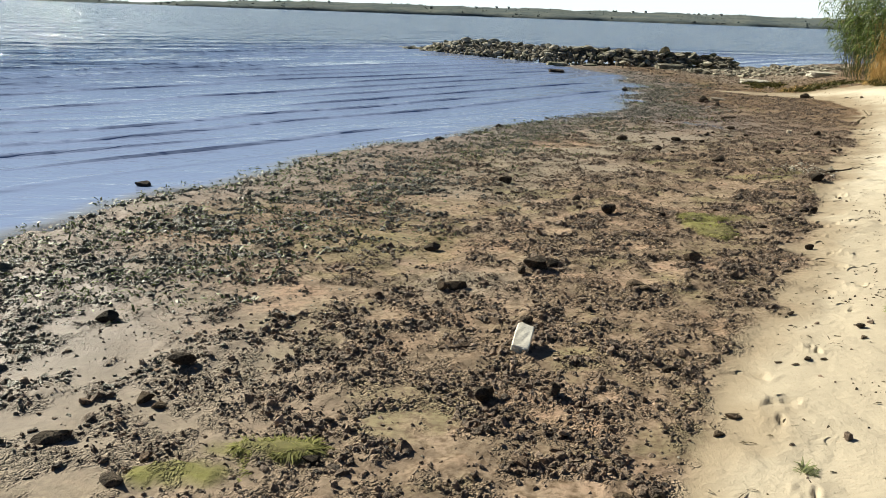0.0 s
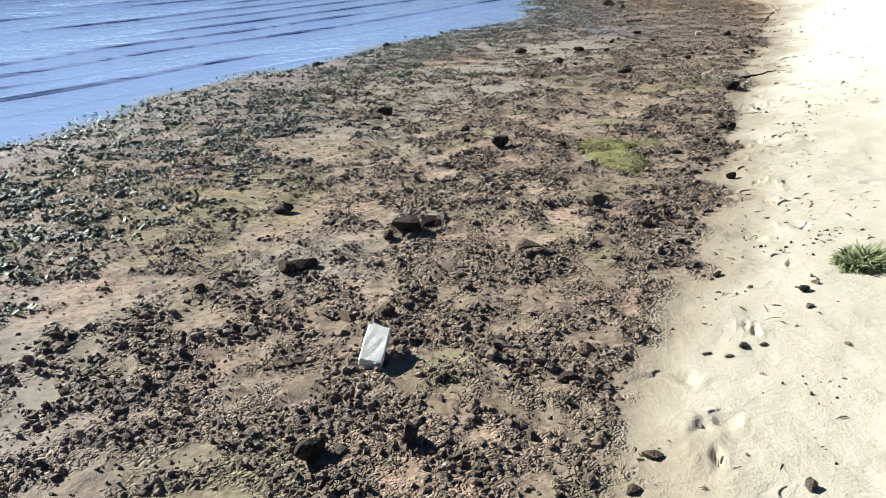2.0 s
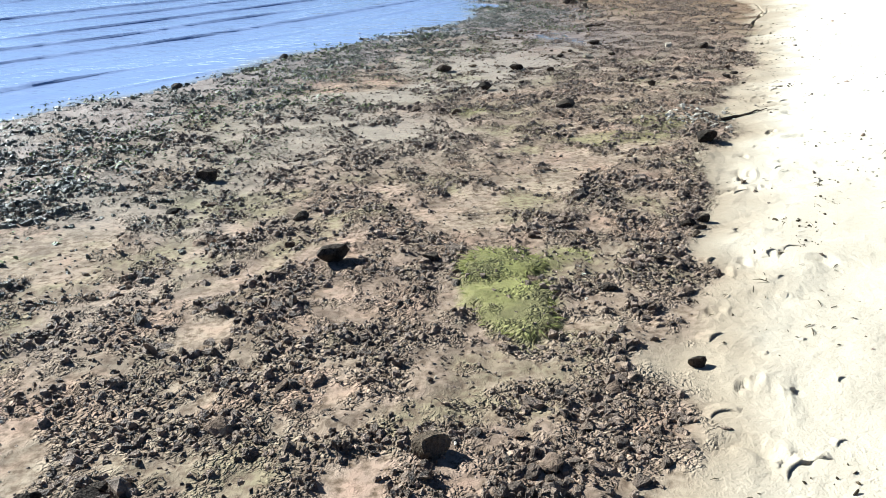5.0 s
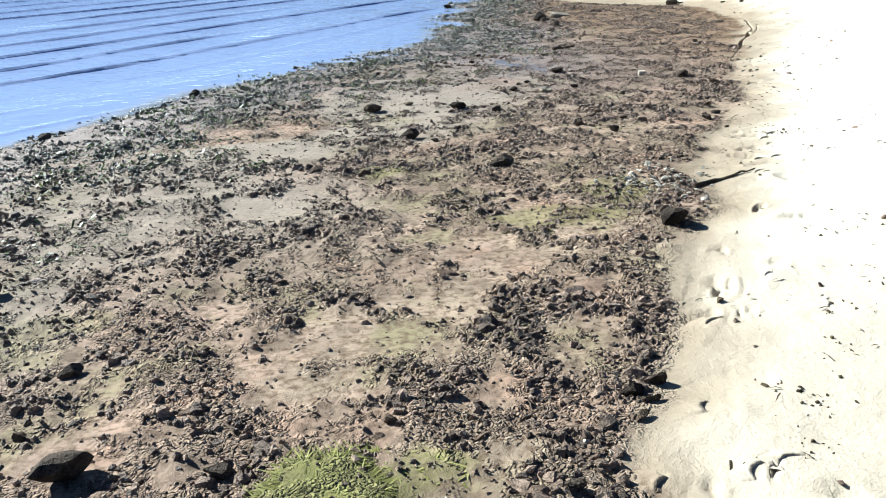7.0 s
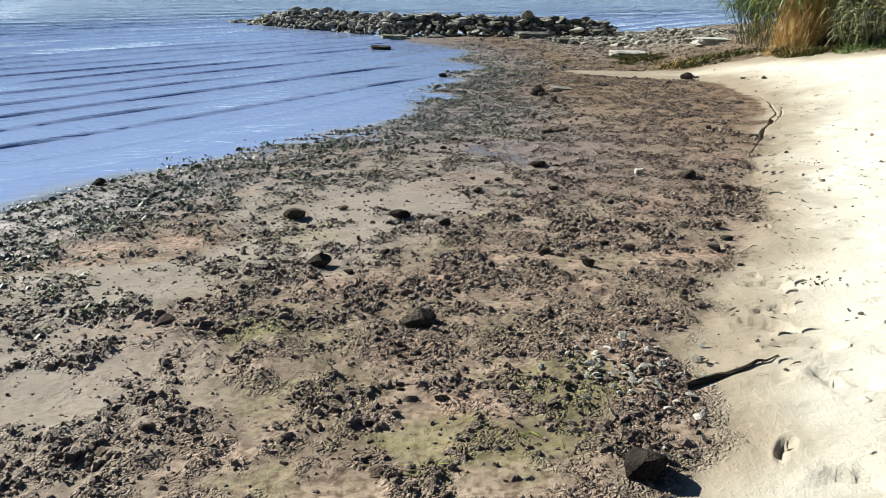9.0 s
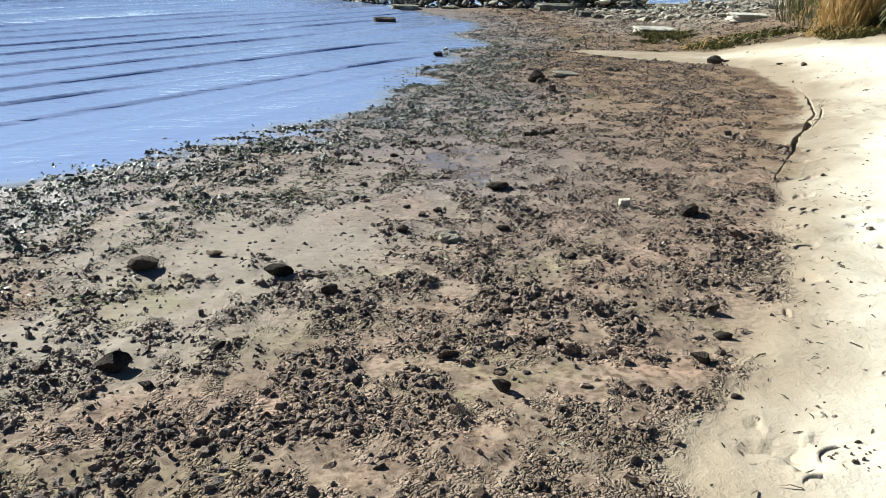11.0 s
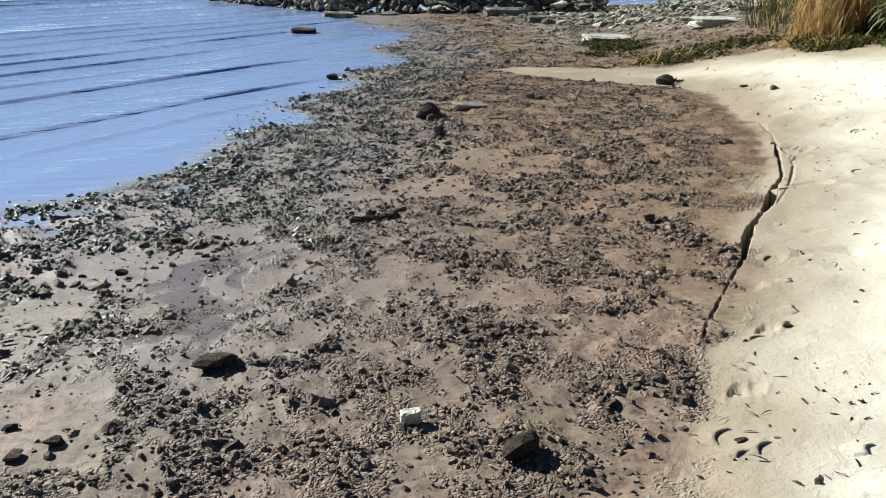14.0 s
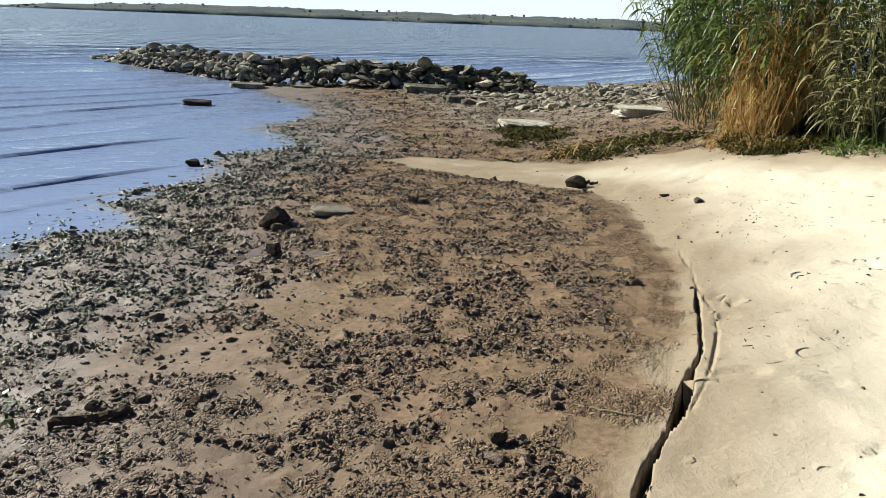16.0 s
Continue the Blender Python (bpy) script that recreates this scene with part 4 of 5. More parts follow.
for row in ((0.70, 5.36, 0.13, 0.09, 0.10, 5, "dark", 4), (0.81, 5.47, 0.08, 0.06, 0.05, 40, "dark", 2), (0.59, 5.27, 0.05, 0.04, 0.04, 70, "dark", 0), (0.24, 3.32, 0.075, 0.05, 0.075, 20, "dark", 1), (0.55, 3.34, 0.05, 0.04, 0.05, 60, "dark", 2), (0.15, 5.0, 0.10, 0.08, 0.06, 15, "grey", 3), (0.06, 4.96, 0.07, 0.06, 0.05, 60, "grey", 1),
            (1.8, 5.53, 0.09, 0.06, 0.06, 150, "grey", 1), (1.25, 4.9, 0.12, 0.09, 0.06, 20, "grey", 2), (0.53, 4.36, 0.05, 0.04, 0.04, 0, "dark", 3), (-3.0, 8.35, 0.12, 0.09, 0.10, 0, "dark", 4),
            (4.12, 8.82, 0.09, 0.08, 0.09, 30, "dark", 5), (5.98, 13.02, 0.10, 0.08, 0.06, 50, "dark", 0),
            (4.87, 13.8, 0.12, 0.08, 0.06, 10, "dark", 1), (6.06, 19.2, 0.17, 0.13, 0.14, 30, "dark", 2), (6.1, 18.3, 0.10, 0.09, 0.10, 60, "dark", 3), 
            (4.95, 22.4, 0.13, 0.09, 0.12, 10, "dark", 4), (9.05, 20.8, 0.15, 0.10, 0.14, 140, "dark", 5), (7.13, 15.32, 0.06, 0.05, 0.05, 15, "grey", 3), (0.0, 12.2, 0.07, 0.06, 0.07, 15, "dark", 3),
            (1.0, 13.9, 0.07, 0.05, 0.06, 15, "dark", 2), (2.0, 16.0, 0.06, 0.05, 0.05, 70, "dark", 1), (0.75, 8.75, 0.1, 0.07, 0.06, 0, "dark", 0), (3.5, 10.2, 0.1, 0.08, 0.07, 0, "dark", 2),
            (-1.20, 3.69, 0.086, 0.060, 0.064, -2, "dark", 1), (-1.81, 4.32, 0.076, 0.053, 0.057, 0, "dark", 2), (-1.17, 3.24, 0.058, 0.041, 0.029, 15, "grey", 2),
            (-1.49, 2.95, 0.10, 0.07, 0.05, 27, "dark", 3), (-1.12, 2.61, 0.067, 0.047, 0.050, -28, "dark", 3), (-0.43, 2.75, 0.054, 0.038, 0.041, -22, "dark", 4),
            (1.15, 3.65, 0.049, 0.034, 0.036, 19, "dark", 5), (0.80, 2.49, 0.036, 0.025, 0.027, 26, "dark", 6), (0.68, 2.52, 0.051, 0.036, 0.025, -16, "grey", 4),
            (2.25, 4.06, 0.036, 0.025, 0.027, -12, "dark", 7), (-1.24, 3.30, 0.079, 0.055, 0.040, 22, "grey", 5), (1.29, 4.84, 0.060, 0.042, 0.030, -5, "grey", 6),
            (-0.02, 5.96, 0.076, 0.053, 0.057, -14, "dark", 8), (0.66, 5.52, 0.054, 0.038, 0.040, 19, "dark", 9), (0.85, 5.55, 0.038, 0.026, 0.028, -15, "dark", 10),
            (2.16, 5.07, 0.039, 0.027, 0.020, -6, "grey", 7), (2.03, 4.83, 0.032, 0.022, 0.024, 8, "dark", 11), (2.77, 5.87, 0.045, 0.031, 0.034, 2, "dark", 12),
            (1.60, 4.72, 0.034, 0.023, 0.017, -25, "grey", 8), (1.65, 4.68, 0.037, 0.026, 0.019, -29, "grey", 9), (1.60, 4.90, 0.036, 0.025, 0.018, 21, "grey", 10),
            (1.53, 7.14, 0.117, 0.082, 0.088, 15, "dark", 13), (1.36, 7.84, 0.058, 0.041, 0.043, 20, "dark", 14), (1.85, 7.89, 0.041, 0.029, 0.020, 2, "grey", 11),
            (0.63, 8.15, 0.061, 0.043, 0.046, 19, "dark", 15), (1.99, 7.07, 0.061, 0.043, 0.046, -11, "dark", 16), (2.68, 6.55, 0.053, 0.037, 0.040, -3, "dark", 17),
            (3.44, 7.31, 0.044, 0.031, 0.033, 17, "dark", 18), (2.98, 6.76, 0.039, 0.027, 0.029, -23, "dark", 19), (3.32, 7.25, 0.051, 0.036, 0.038, -12, "dark", 20),
            (3.08, 6.99, 0.021, 0.015, 0.016, -23, "pale", 3), (2.61, 6.70, 0.017, 0.012, 0.012, -3, "pale", 4), (3.39, 11.38, 0.046, 0.032, 0.034, 28, "dark", 21),
            (3.17, 11.08, 0.044, 0.031, 0.033, -22, "dark", 22), (3.12, 12.64, 0.062, 0.044, 0.031, -8, "grey", 12), (2.80, 12.47, 0.108, 0.075, 0.081, -6, "dark", 23),
            (3.82, 11.92, 0.058, 0.040, 0.043, 24, "dark", 24), (3.53, 12.25, 0.098, 0.069, 0.074, -18, "dark", 25), (2.99, 11.24, 0.093, 0.065, 0.070, 0, "dark", 26),
            (5.50, 11.26, 0.051, 0.036, 0.038, -15, "dark", 27), (5.33, 11.05, 0.058, 0.041, 0.043, -29, "dark", 28), (5.36, 10.77, 0.025, 0.017, 0.018, 15, "dark", 29),
            (4.52, 10.89, 0.053, 0.037, 0.039, -27, "dark", 30), (4.73, 11.29, 0.043, 0.030, 0.032, -14, "dark", 31), (4.89, 11.94, 0.021, 0.014, 0.015, -1, "pale", 5),
            (5.55, 12.10, 0.022, 0.016, 0.017, -1, "pale", 6), (4.18, 12.88, 0.048, 0.033, 0.036, -23, "dark", 32), (4.22, 13.43, 0.036, 0.025, 0.027, 28, "dark", 33),
            (4.42, 13.30, 0.050, 0.035, 0.037, 14, "dark", 34), (4.31, 13.23, 0.055, 0.039, 0.028, 27, "grey", 13), (4.16, 15.04, 0.050, 0.035, 0.038, -25, "dark", 35),
            (4.33, 15.55, 0.043, 0.030, 0.032, 13, "dark", 36), (4.78, 12.84, 0.054, 0.038, 0.040, -13, "dark", 37), (5.08, 12.30, 0.036, 0.025, 0.027, 2, "dark", 38),
            (5.18, 12.34, 0.046, 0.032, 0.023, 25, "grey", 14), (4.85, 13.83, 0.090, 0.063, 0.045, -14, "grey", 15)):
    stone(*row[:6], kind=row[6], k=row[7])

for row in ((1.82, 3.7, 0.034, 0.022, 0.014, 10, 1), (1.89, 3.68, 0.034, 0.022, 0.013, -20, 2), (1.68, 3.69, 0.03, 0.013, 0.011, 5, 3), (1.74, 3.64, 0.026, 0.014, 0.011, 0, 4), (2.2, 3.92, 0.032, 0.022, 0.016, 0, 5),
            (2.02, 4.38, 0.035, 0.022, 0.022, 30, 6), (1.27, 3.13, 0.055, 0.026, 0.02, -35, 7), (1.16, 2.98, 0.045, 0.03, 0.022, 20, 8), (3.37, 7.2, 0.055, 0.028, 0.026, 10, 9), (3.3, 7.1, 0.045, 0.03, 0.026, 40, 10),
            (3.92, 7.86, 0.028, 0.022, 0.02, 0, 11), (6.67, 12.97, 0.028, 0.02, 0.016, 0, 12), (7.21, 13.78, 0.04, 0.02, 0.018, 20, 13), (9.72, 19.26, 0.085, 0.06, 0.06, 30, 14), (9.62, 19.75, 0.08, 0.04, 0.03, 10, 15)):
    stone(*row[:6], kind="grey", k=row[6], label="dark olive-grey flat pebble on the pale sand")


# ---- reeds ----
REEDS = [(11.6, 24.4), (11.35, 22.9), (11.45, 21.9), (11.95, 20.95), (12.4, 20.2), (13.6, 19.0), (18, 18.5), (18, 26), (12.6, 26.5)]


def reed_points(m, r, poly):
    xs, ys = [p[0] for p in poly], [p[1] for p in poly]
    out = np.empty((0, 2))
    while len(out) < m:
        p = np.stack([r.uniform(min(xs), max(xs), m * 3), r.uniform(min(ys), max(ys), m * 3)], -1)
        out = np.vstack([out, p[inside(p[:, 0], p[:, 1], poly)]])
    return out[:m]


def reed_stand():
    r = np.random.default_rng(17)
    base = thing("reed_stand", "dense stand of tall green reeds with dry brown stems at its foot", "reeds", pose(12.5, 22.0, 0), kind="stuff")
    shift = np.array((12.5, 22.0, 0))
    p = reed_points(640, r, REEDS)
    rim = line_dist(p[:, 0], p[:, 1], REEDS, True)[0]
    p = p[(rim < 1.1) | (r.random(len(p)) < 0.6)]
    edge = reed_points(340, r, REEDS[:6] + [(14.2, 19.8), (13.0, 21.2), (12.3, 22.4), (12.4, 24.8)])
    p = np.vstack([p, edge])
    z = height(p[:, 0], p[:, 1], False)
    root = np.stack([p[:, 0], p[:, 1], z - 0.02], -1) - shift
    tall = r.uniform(1.7, 3.3, len(p))
    lean = r.normal(0, 0.15, (len(p), 2)) + np.array((-0.13, -0.06))
    lean[:, 0] -= 0.10 * r.random(len(p)) * (p[:, 0] < 11.9)
    top = root + np.stack([lean[:, 0] * tall, lean[:, 1] * tall, tall], -1)
    v, f = stalks(root, top, r.uniform(0.004, 0.008, len(p)), 0.3, r)
    part("green_stalks", mesh_of("green_stalks", v, f, STEM_GREEN, True), base, "thin green-brown reed stalks")
    roots, heads = [], []
    for k in range(14):
        q = 0.20 + 0.8 * (k + r.uniform(0, 1, len(p))) / 14
        roots.append(root + (top - root) * q[:, None])
        heads.append(r.uniform(0, 2 * np.pi, len(p)))
    roots, heads = np.vstack(roots), np.concatenate(heads)
    left = (np.tile(p[:, 0], 14) < 11.95) & (roots[:, 2] > 0.75)
    roots, heads = np.vstack([roots, roots[left] + r.normal(0, 0.05, (left.sum(), 3))]), np.concatenate([heads, r.uniform(1.8, 4.6, left.sum())])
    low = roots[:, 2] < 0.9
    keep = ~(low & (r.random(len(roots)) < 0.6))
    roots, heads = roots[keep], heads[keep]
    v, f = blades(roots, heads, r.uniform(0.17, 0.36, len(roots)), r.uniform(0.026, 0.055, len(roots)), r, 0.5, 0.38)
    part("green_leaves", mesh_of("green_leaves", v, f, LEAF_GREEN), base, "long drooping green reed leaves")
    # More pale leaves on the right: partly yellowed, partly sunlight put into the colour.
    pick = r.random(len(roots)) < np.where(roots[:, 0] > -0.4, 0.2, 0.05)
    v, f = blades(roots[pick], heads[pick] + 1.0, r.uniform(0.18, 0.36, pick.sum()), r.uniform(0.026, 0.05, pick.sum()), r, 0.5, 0.4)
    part("pale_leaves", mesh_of("pale_leaves", v, f, LEAF_PALE), base, "yellowed reed leaves, some pale to stand for sunlight")
    dry = np.vstack([reed_points(400, r, [(11.3, 22.1), (11.3, 21.6), (11.5, 21.2), (11.65, 21.3), (11.55, 22.1)]), reed_points(50, r, [(11.4, 24.0), (11.25, 22.9), (11.35, 21.9), (13.4, 18.9), (13.8, 19.4), (11.9, 23.0)])])
    z = height(dry[:, 0], dry[:, 1], False)
    root = np.stack([dry[:, 0], dry[:, 1], z - 0.02], -1) - shift
    tall = r.uniform(0.5, 1.75, len(dry))
    lean = r.normal(0, 0.20, (len(dry), 2)) + np.array((0.24, -0.10))
    top = root + np.stack([lean[:, 0] * tall, lean[:, 1] * tall, tall], -1)
    v, f = stalks(root, top, r.uniform(0.004, 0.009, len(dry)), 0.35, r)
    part("dry_stalks", mesh_of("dry_stalks", v, f, STEM_DRY, True), base, "dry golden-brown reed stalks")
    q = r.uniform(0.05, 0.95, (11, len(dry)))
    roots = np.vstack([root + (top - root) * k[:, None] for k in q])
    v, f = blades(roots, r.uniform(0, 6.28, len(roots)), r.uniform(0.12, 0.32, len(roots)), r.uniform(0.008, 0.02, len(roots)), r, 0.9, 1.3)
    part("dry_leaves", mesh_of("dry_leaves", v, f, STEM_DRY), base, "withered brown reed leaves")
    # young shoots with broad leaves on the sunny rim, sunlight painted pale on them
    rim = np.vstack([reed_points(60, r, [(11.62, 20.65), (12.0, 19.9), (12.6, 20.0), (11.95, 20.95)])])
    root = np.stack([rim[:, 0], rim[:, 1], height(rim[:, 0], rim[:, 1], False) - 0.02], -1) - shift
    tall = r.uniform(0.7, 2.3, len(rim))
    top = root + np.stack([r.normal(-0.1, 0.2, len(rim)) * tall, r.normal(-0.12, 0.15, len(rim)) * tall, tall], -1)
    v, f = stalks(root, top, r.uniform(0.005, 0.008, len(rim)), 0.3, r)
    part("young_stalks", mesh_of("young_stalks", v, f, STEM_GREEN, True), base, "young green reed shoots")
    q = r.uniform(0.2, 1.0, (12, len(rim)))
    roots = np.vstack([root + (top - root) * k[:, None] for k in q])
    v, f = blades(roots, r.uniform(0, 6.28, len(roots)), r.uniform(0.14, 0.32, len(roots)), r.uniform(0.024, 0.042, len(roots)), r, 0.5, 0.4)
    part("young_leaves", mesh_of("young_leaves", v, f, LEAF_PALE), base, "broad drooping reed leaves, sunlight in their pale colour")


reed_stand()


def weed_patch(name, x, y, rx, ry, m, tall, mat, label, seed, wide=0.012, category="weeds", lift=1.3, droop=0.9):
    r = np.random.default_rng(seed)
    a, q = r.uniform(0, 2 * np.pi, m), np.sqrt(r.random(m))
    px, py = x + rx * q * np.cos(a), y + ry * q * np.sin(a)
    clump = fbm(px, py, 0.45, 3, seed)
    keep = (clump > (0.47 if mat in (WEED, STEM_DRY) else 0.42)) | (rx < 0.2)
    px, py, clump = px[keep], py[keep], clump[keep]
    z = height(px, py)
    z0 = float(height(np.array([x]), np.array([y]))[0])
    roots = np.stack([px - x, py - y, z - z0 - 0.01], -1)
    ln = tall * r.uniform(0.4, 1.2, len(px)) * (0.5 + clump)
    v, f = blades(roots, r.uniform(0, 6.28, len(px)), ln, wide * r.uniform(0.6, 1.6, len(px)), r, droop, lift, 3)
    return thing(name, label, category, pose(x, y, z0), "stuff", me=mesh_of(name, v, f, mat))


weed_patch("weed_patch", 9.25, 23.3, 0.9, 0.9, 5200, 0.2, WEED, "low dark weeds and dead stems at the edge of the sand", 5, 0.03, lift=0.8)
weed_patch("weed_patch", 9.6, 25.0, 0.7, 0.7, 2200, 0.24, WEED, "low dark weeds growing round the concrete slab", 16, 0.03, lift=0.9)
weed_patch("weed_patch", 9.7, 23.1, 1.1, 0.6, 300, 0.2, STEM_DRY, "broken dead stems among low weeds", 14, 0.014)
weed_patch("weed_patch", 10.55, 22.7, 1.05, 0.8, 6000, 0.2, WEED, "low olive weeds in front of the reeds", 6, 0.03, lift=0.8)
weed_patch("weed_patch", 10.8, 22.4, 0.9, 0.7, 90, 0.18, LEAF_PALE, "pale fallen reed leaves among low weeds", 15, 0.02)
weed_patch("weed_patch", 11.35, 21.4, 0.5, 0.7, 900, 0.16, STEM_DRY, "broken dry reed litter at the foot of the reeds", 7, 0.018)
weed_patch("weed_patch", 12.1, 20.1, 0.7, 0.5, 500, 0.22, LEAF_GREEN, "fallen green reed leaves at the foot of the reeds", 10, 0.022)
weed_patch("weed_patch", 11.5, 21.1, 0.6, 0.8, 2600, 0.17, WEED, "low weeds and litter along the reeds", 11, 0.018)
weed_patch("weed_patch", 13.0, 19.2, 0.7, 0.5, 1200, 0.22, WEED, "low weeds along the reeds", 12, 0.02)
weed_patch("grass_tuft", 1.37, 2.64, 0.03, 0.03, 220, 0.06, SAGE, "small green tuft growing in the sand", 8, 0.006, "grass")
weed_patch("green_plant", 2.62, 4.24, 0.09, 0.07, 1500, 0.10, SAGE, "small drying grey-green plant lying on the sand", 9, 0.016, "plant", 1.2, 0.7)

# ---- driftwood, sticks and a shadow stub ----
def stick(name, a, b, ra, rb, mat, label, seed, lift=0.0):
    r = np.random.default_rng(seed)
    za, zb = height(np.array([a[0], b[0]]), np.array([a[1], b[1]]))
    o = np.array((a[0], a[1], za))
    steps, sides = 9, 7
    q = np.linspace(0, 1, steps + 1)
    c = np.stack([(b[0] - a[0]) * q, (b[1] - a[1]) * q, (zb - za) * q + lift + ra * 0.5], -1) + r.normal(0, ra * 0.35, (steps + 1, 3))
    way = np.array((b[0] - a[0], b[1] - a[1], 0))
    way /= np.linalg.norm(way)
    side = np.array((-way[1], way[0], 0))
    v = [c[k] + (side * math.cos(g) + np.array((0, 0, 1)) * math.sin(g)) * (ra + (rb - ra) * q[k]) * r.uniform(0.8, 1.2) for k in range(steps + 1) for g in np.arange(sides) * 2 * np.pi / sides]
    f = [[k * sides + s, k * sides + (s + 1) % sides, (k + 1) * sides + (s + 1) % sides, (k + 1) * sides + s] for k in range(steps) for s in range(sides)]
    v += [c[0], c[-1]]
    f += [[len(v) - 2, (s + 1) % sides, s, s] for s in range(sides)]
    f = [q4 if q4[2] != q4[3] else q4[:3] for q4 in f] + [[len(v) - 1, steps * sides + s, steps * sides + (s + 1) % sides] for s in range(sides)]
    me = bpy.data.meshes.new(name)
    me.from_pydata([tuple(p) for p in v], [], f)
    me.materials.append(mat)
    return thing(name, label, "driftwood", pose(*o), me=me)


stick("driftwood_stick", (4.47, 9.36), (4.92, 9.50), 0.018, 0.003, DARK_BROWN, "dark tapering rod half sunk in the sand", 1, -0.007)
stick("driftwood_stick", (5.35, 15.75), (5.68, 15.85), 0.022, 0.018, DARK_BROWN, "dark waterlogged stick on the wet mud", 2)
stick("twig", (7.5, 15.6), (7.72, 15.42), 0.006, 0.004, TWIG, "thin bleached twig on the mud", 3)
stick("twig", (4.72, 18.0), (4.95, 17.75), 0.006, 0.004, TWIG, "thin bleached twig on the mud", 4)
stick("twig", (6.42, 12.32), (6.36, 12.02), 0.008, 0.005, TWIG, "bleached twig lying at the edge of the mud", 5)
# Dark stub laid where the neighbouring stone casts its shadow.
stick("driftwood_stick", (9.1, 20.9), (9.35, 20.85), 0.03, 0.012, DARK_BROWN, "dark stub standing for the stone's shadow on the sand", 6)


# ---- clods, pebbles, shore weed ----
def mud_points(m, r, smin=1.0, smax=22.0, umin=-6.5, umax=1.6):
    s, u = r.uniform(smin, smax, m), r.uniform(umin, umax, m)
    x, y = s * ALONG[0] + u * ACROSS[0], s * ALONG[1] + u * ACROSS[1]
    d, ds = signed(x, y, LAND), signed(x, y, SAND)
    edge = ds + (fbm(x, y, 0.5, 3, 81) - 0.5) * 0.5
    edge = edge + 0.3 * sstep(14.3, 15.6, y) * sstep(20.5, 19.5, y)
    cover = clod_cover(x, y)
    clump = sstep(0.38, 0.56, fbm(x, y, 0.17, 2, 245))
    chance = (0.085 + 0.91 * cover ** 1.1 * (0.34 + 0.66 * clump)) * sstep(-1.2, 0.0, d) * np.where(edge > 0.0, 0.006, 1.0)
    chance = chance * (1 - 0.85 * sstep(0.5, 0.85, alga_cover(x, y)))
    keep = r.random(m) < chance
    return x[keep], y[keep], d[keep]


def clods():
    r = np.random.default_rng(23)
    x, y, d = mud_points(76000, r, 1.2, 34.0, -9.0)
    x2, y2, d2 = mud_points(235000, r, 1.8, 24.0, -5.2, 1.0)
    x3, y3, d3 = mud_points(32000, r, 3.0, 26.0, -8.5, -1.5)
    thin = (y2 < 13.0) | (r.random(len(x2)) < 0.8)
    x2, y2, d2 = x2[thin], y2[thin], d2[thin]
    x4, y4, d4 = mud_points(20000, r, 24.0, 39.0, -8.0, 3.0)
    strand = (d3 < 1.1 + 1.0 * sstep(12.5, 10.0, y3)) & (d3 > -0.45)
    x, y, d = np.concatenate([x, x3[strand], x4]), np.concatenate([y, y3[strand], y4]), np.concatenate([d, d3[strand], d4])
    n1 = len(x)
    x, y, d = np.concatenate([x, x2]), np.concatenate([y, y2]), np.concatenate([d, d2])
    size = np.clip(np.exp(r.normal(-4.05, 0.45, len(x))), 0.010, 0.06)
    size[n1:] = np.clip(np.exp(r.normal(-4.35, 0.35, len(x2))), 0.006, 0.03)
    size *= 0.86 * (0.55 + 0.7 * fbm(x, y, 0.55, 2, 241)) * (0.75 + 0.5 * sstep(0.42, 0.60, fbm(x, y, 0.17, 2, 245)))
    size[(d < 1.8) & (y > 14.5) & (y < 24)] *= 1.35
    z = height(x, y)
    pl = np.stack([x, y, z - size * 0.08], -1)
    wet = r.random(len(x)) < sstep(2.3 - 0.6 * sstep(13, 15, y) + 0.9 * sstep(10, 8, y), 0.7 - 0.2 * sstep(13, 15, y) + 0.6 * sstep(10, 8, y), d + (fbm(x, y, 0.9, 2, 243) - 0.5) * 1.2) * sstep(34.0, 30.0, y)
    near = np.where((size > 0.026) & (y > 2.2) & (y < 18) & (np.abs((x * ACROSS[0] + y * ACROSS[1]) + 1.2) < 1.9))[0][:300]
    meshes = [mesh_of("clod", *stone_shape(2, 600 + k, 0.5, 6, 0.6), CLOD_ONE) for k in range(10)]
    for k in near:
        part("clod", meshes[r.integers(0, 10)], ground, "", Matrix.Translation(pl[k]) @ Euler((r.normal(0, 0.35), r.normal(0, 0.35), r.uniform(0, 6.28))).to_matrix().to_4x4() @ Matrix.Diagonal((size[k] * r.uniform(0.8, 1.4), size[k], size[k] * r.uniform(0.7, 1.1), 1)))
    rest = np.ones(len(x), bool)
    rest[near] = False
    shapes = [stone_shape(1, 620 + k, 0.6, 5, 0.6) for k in range(14)], [chunk(640 + k, 6) for k in range(24)], [chunk(680 + k, 4) for k in range(16)]
    far = y > 19
    for name, who, mat, label in (("mud_clods", rest & ~wet, CLOD, "dark broken mud clods and stones"), ("wet_stones", rest & wet, WET_CLOD, "dark glistening wet stones along the water's edge")):
        sets = who & (size > 0.042) & ~far, who & (size > 0.017) & ((size <= 0.042) | far) & (~far | (size > 0.026)), who & ((size <= 0.017) | (far & (size <= 0.026)))
        vs, fs, k0 = [], [], 0
        for shp, m, tilt in zip(shapes, sets, (0.3, 0.28, 0.3)):
            v, f = scatter(shp, pl[m], size[m], r, tilt)
            vs.append(v)
            fs.append(f + k0)
            k0 += len(v)
        tagged(part(name, mesh_of(name, np.vstack(vs), np.vstack(fs), mat), ground, label), kind="stuff")


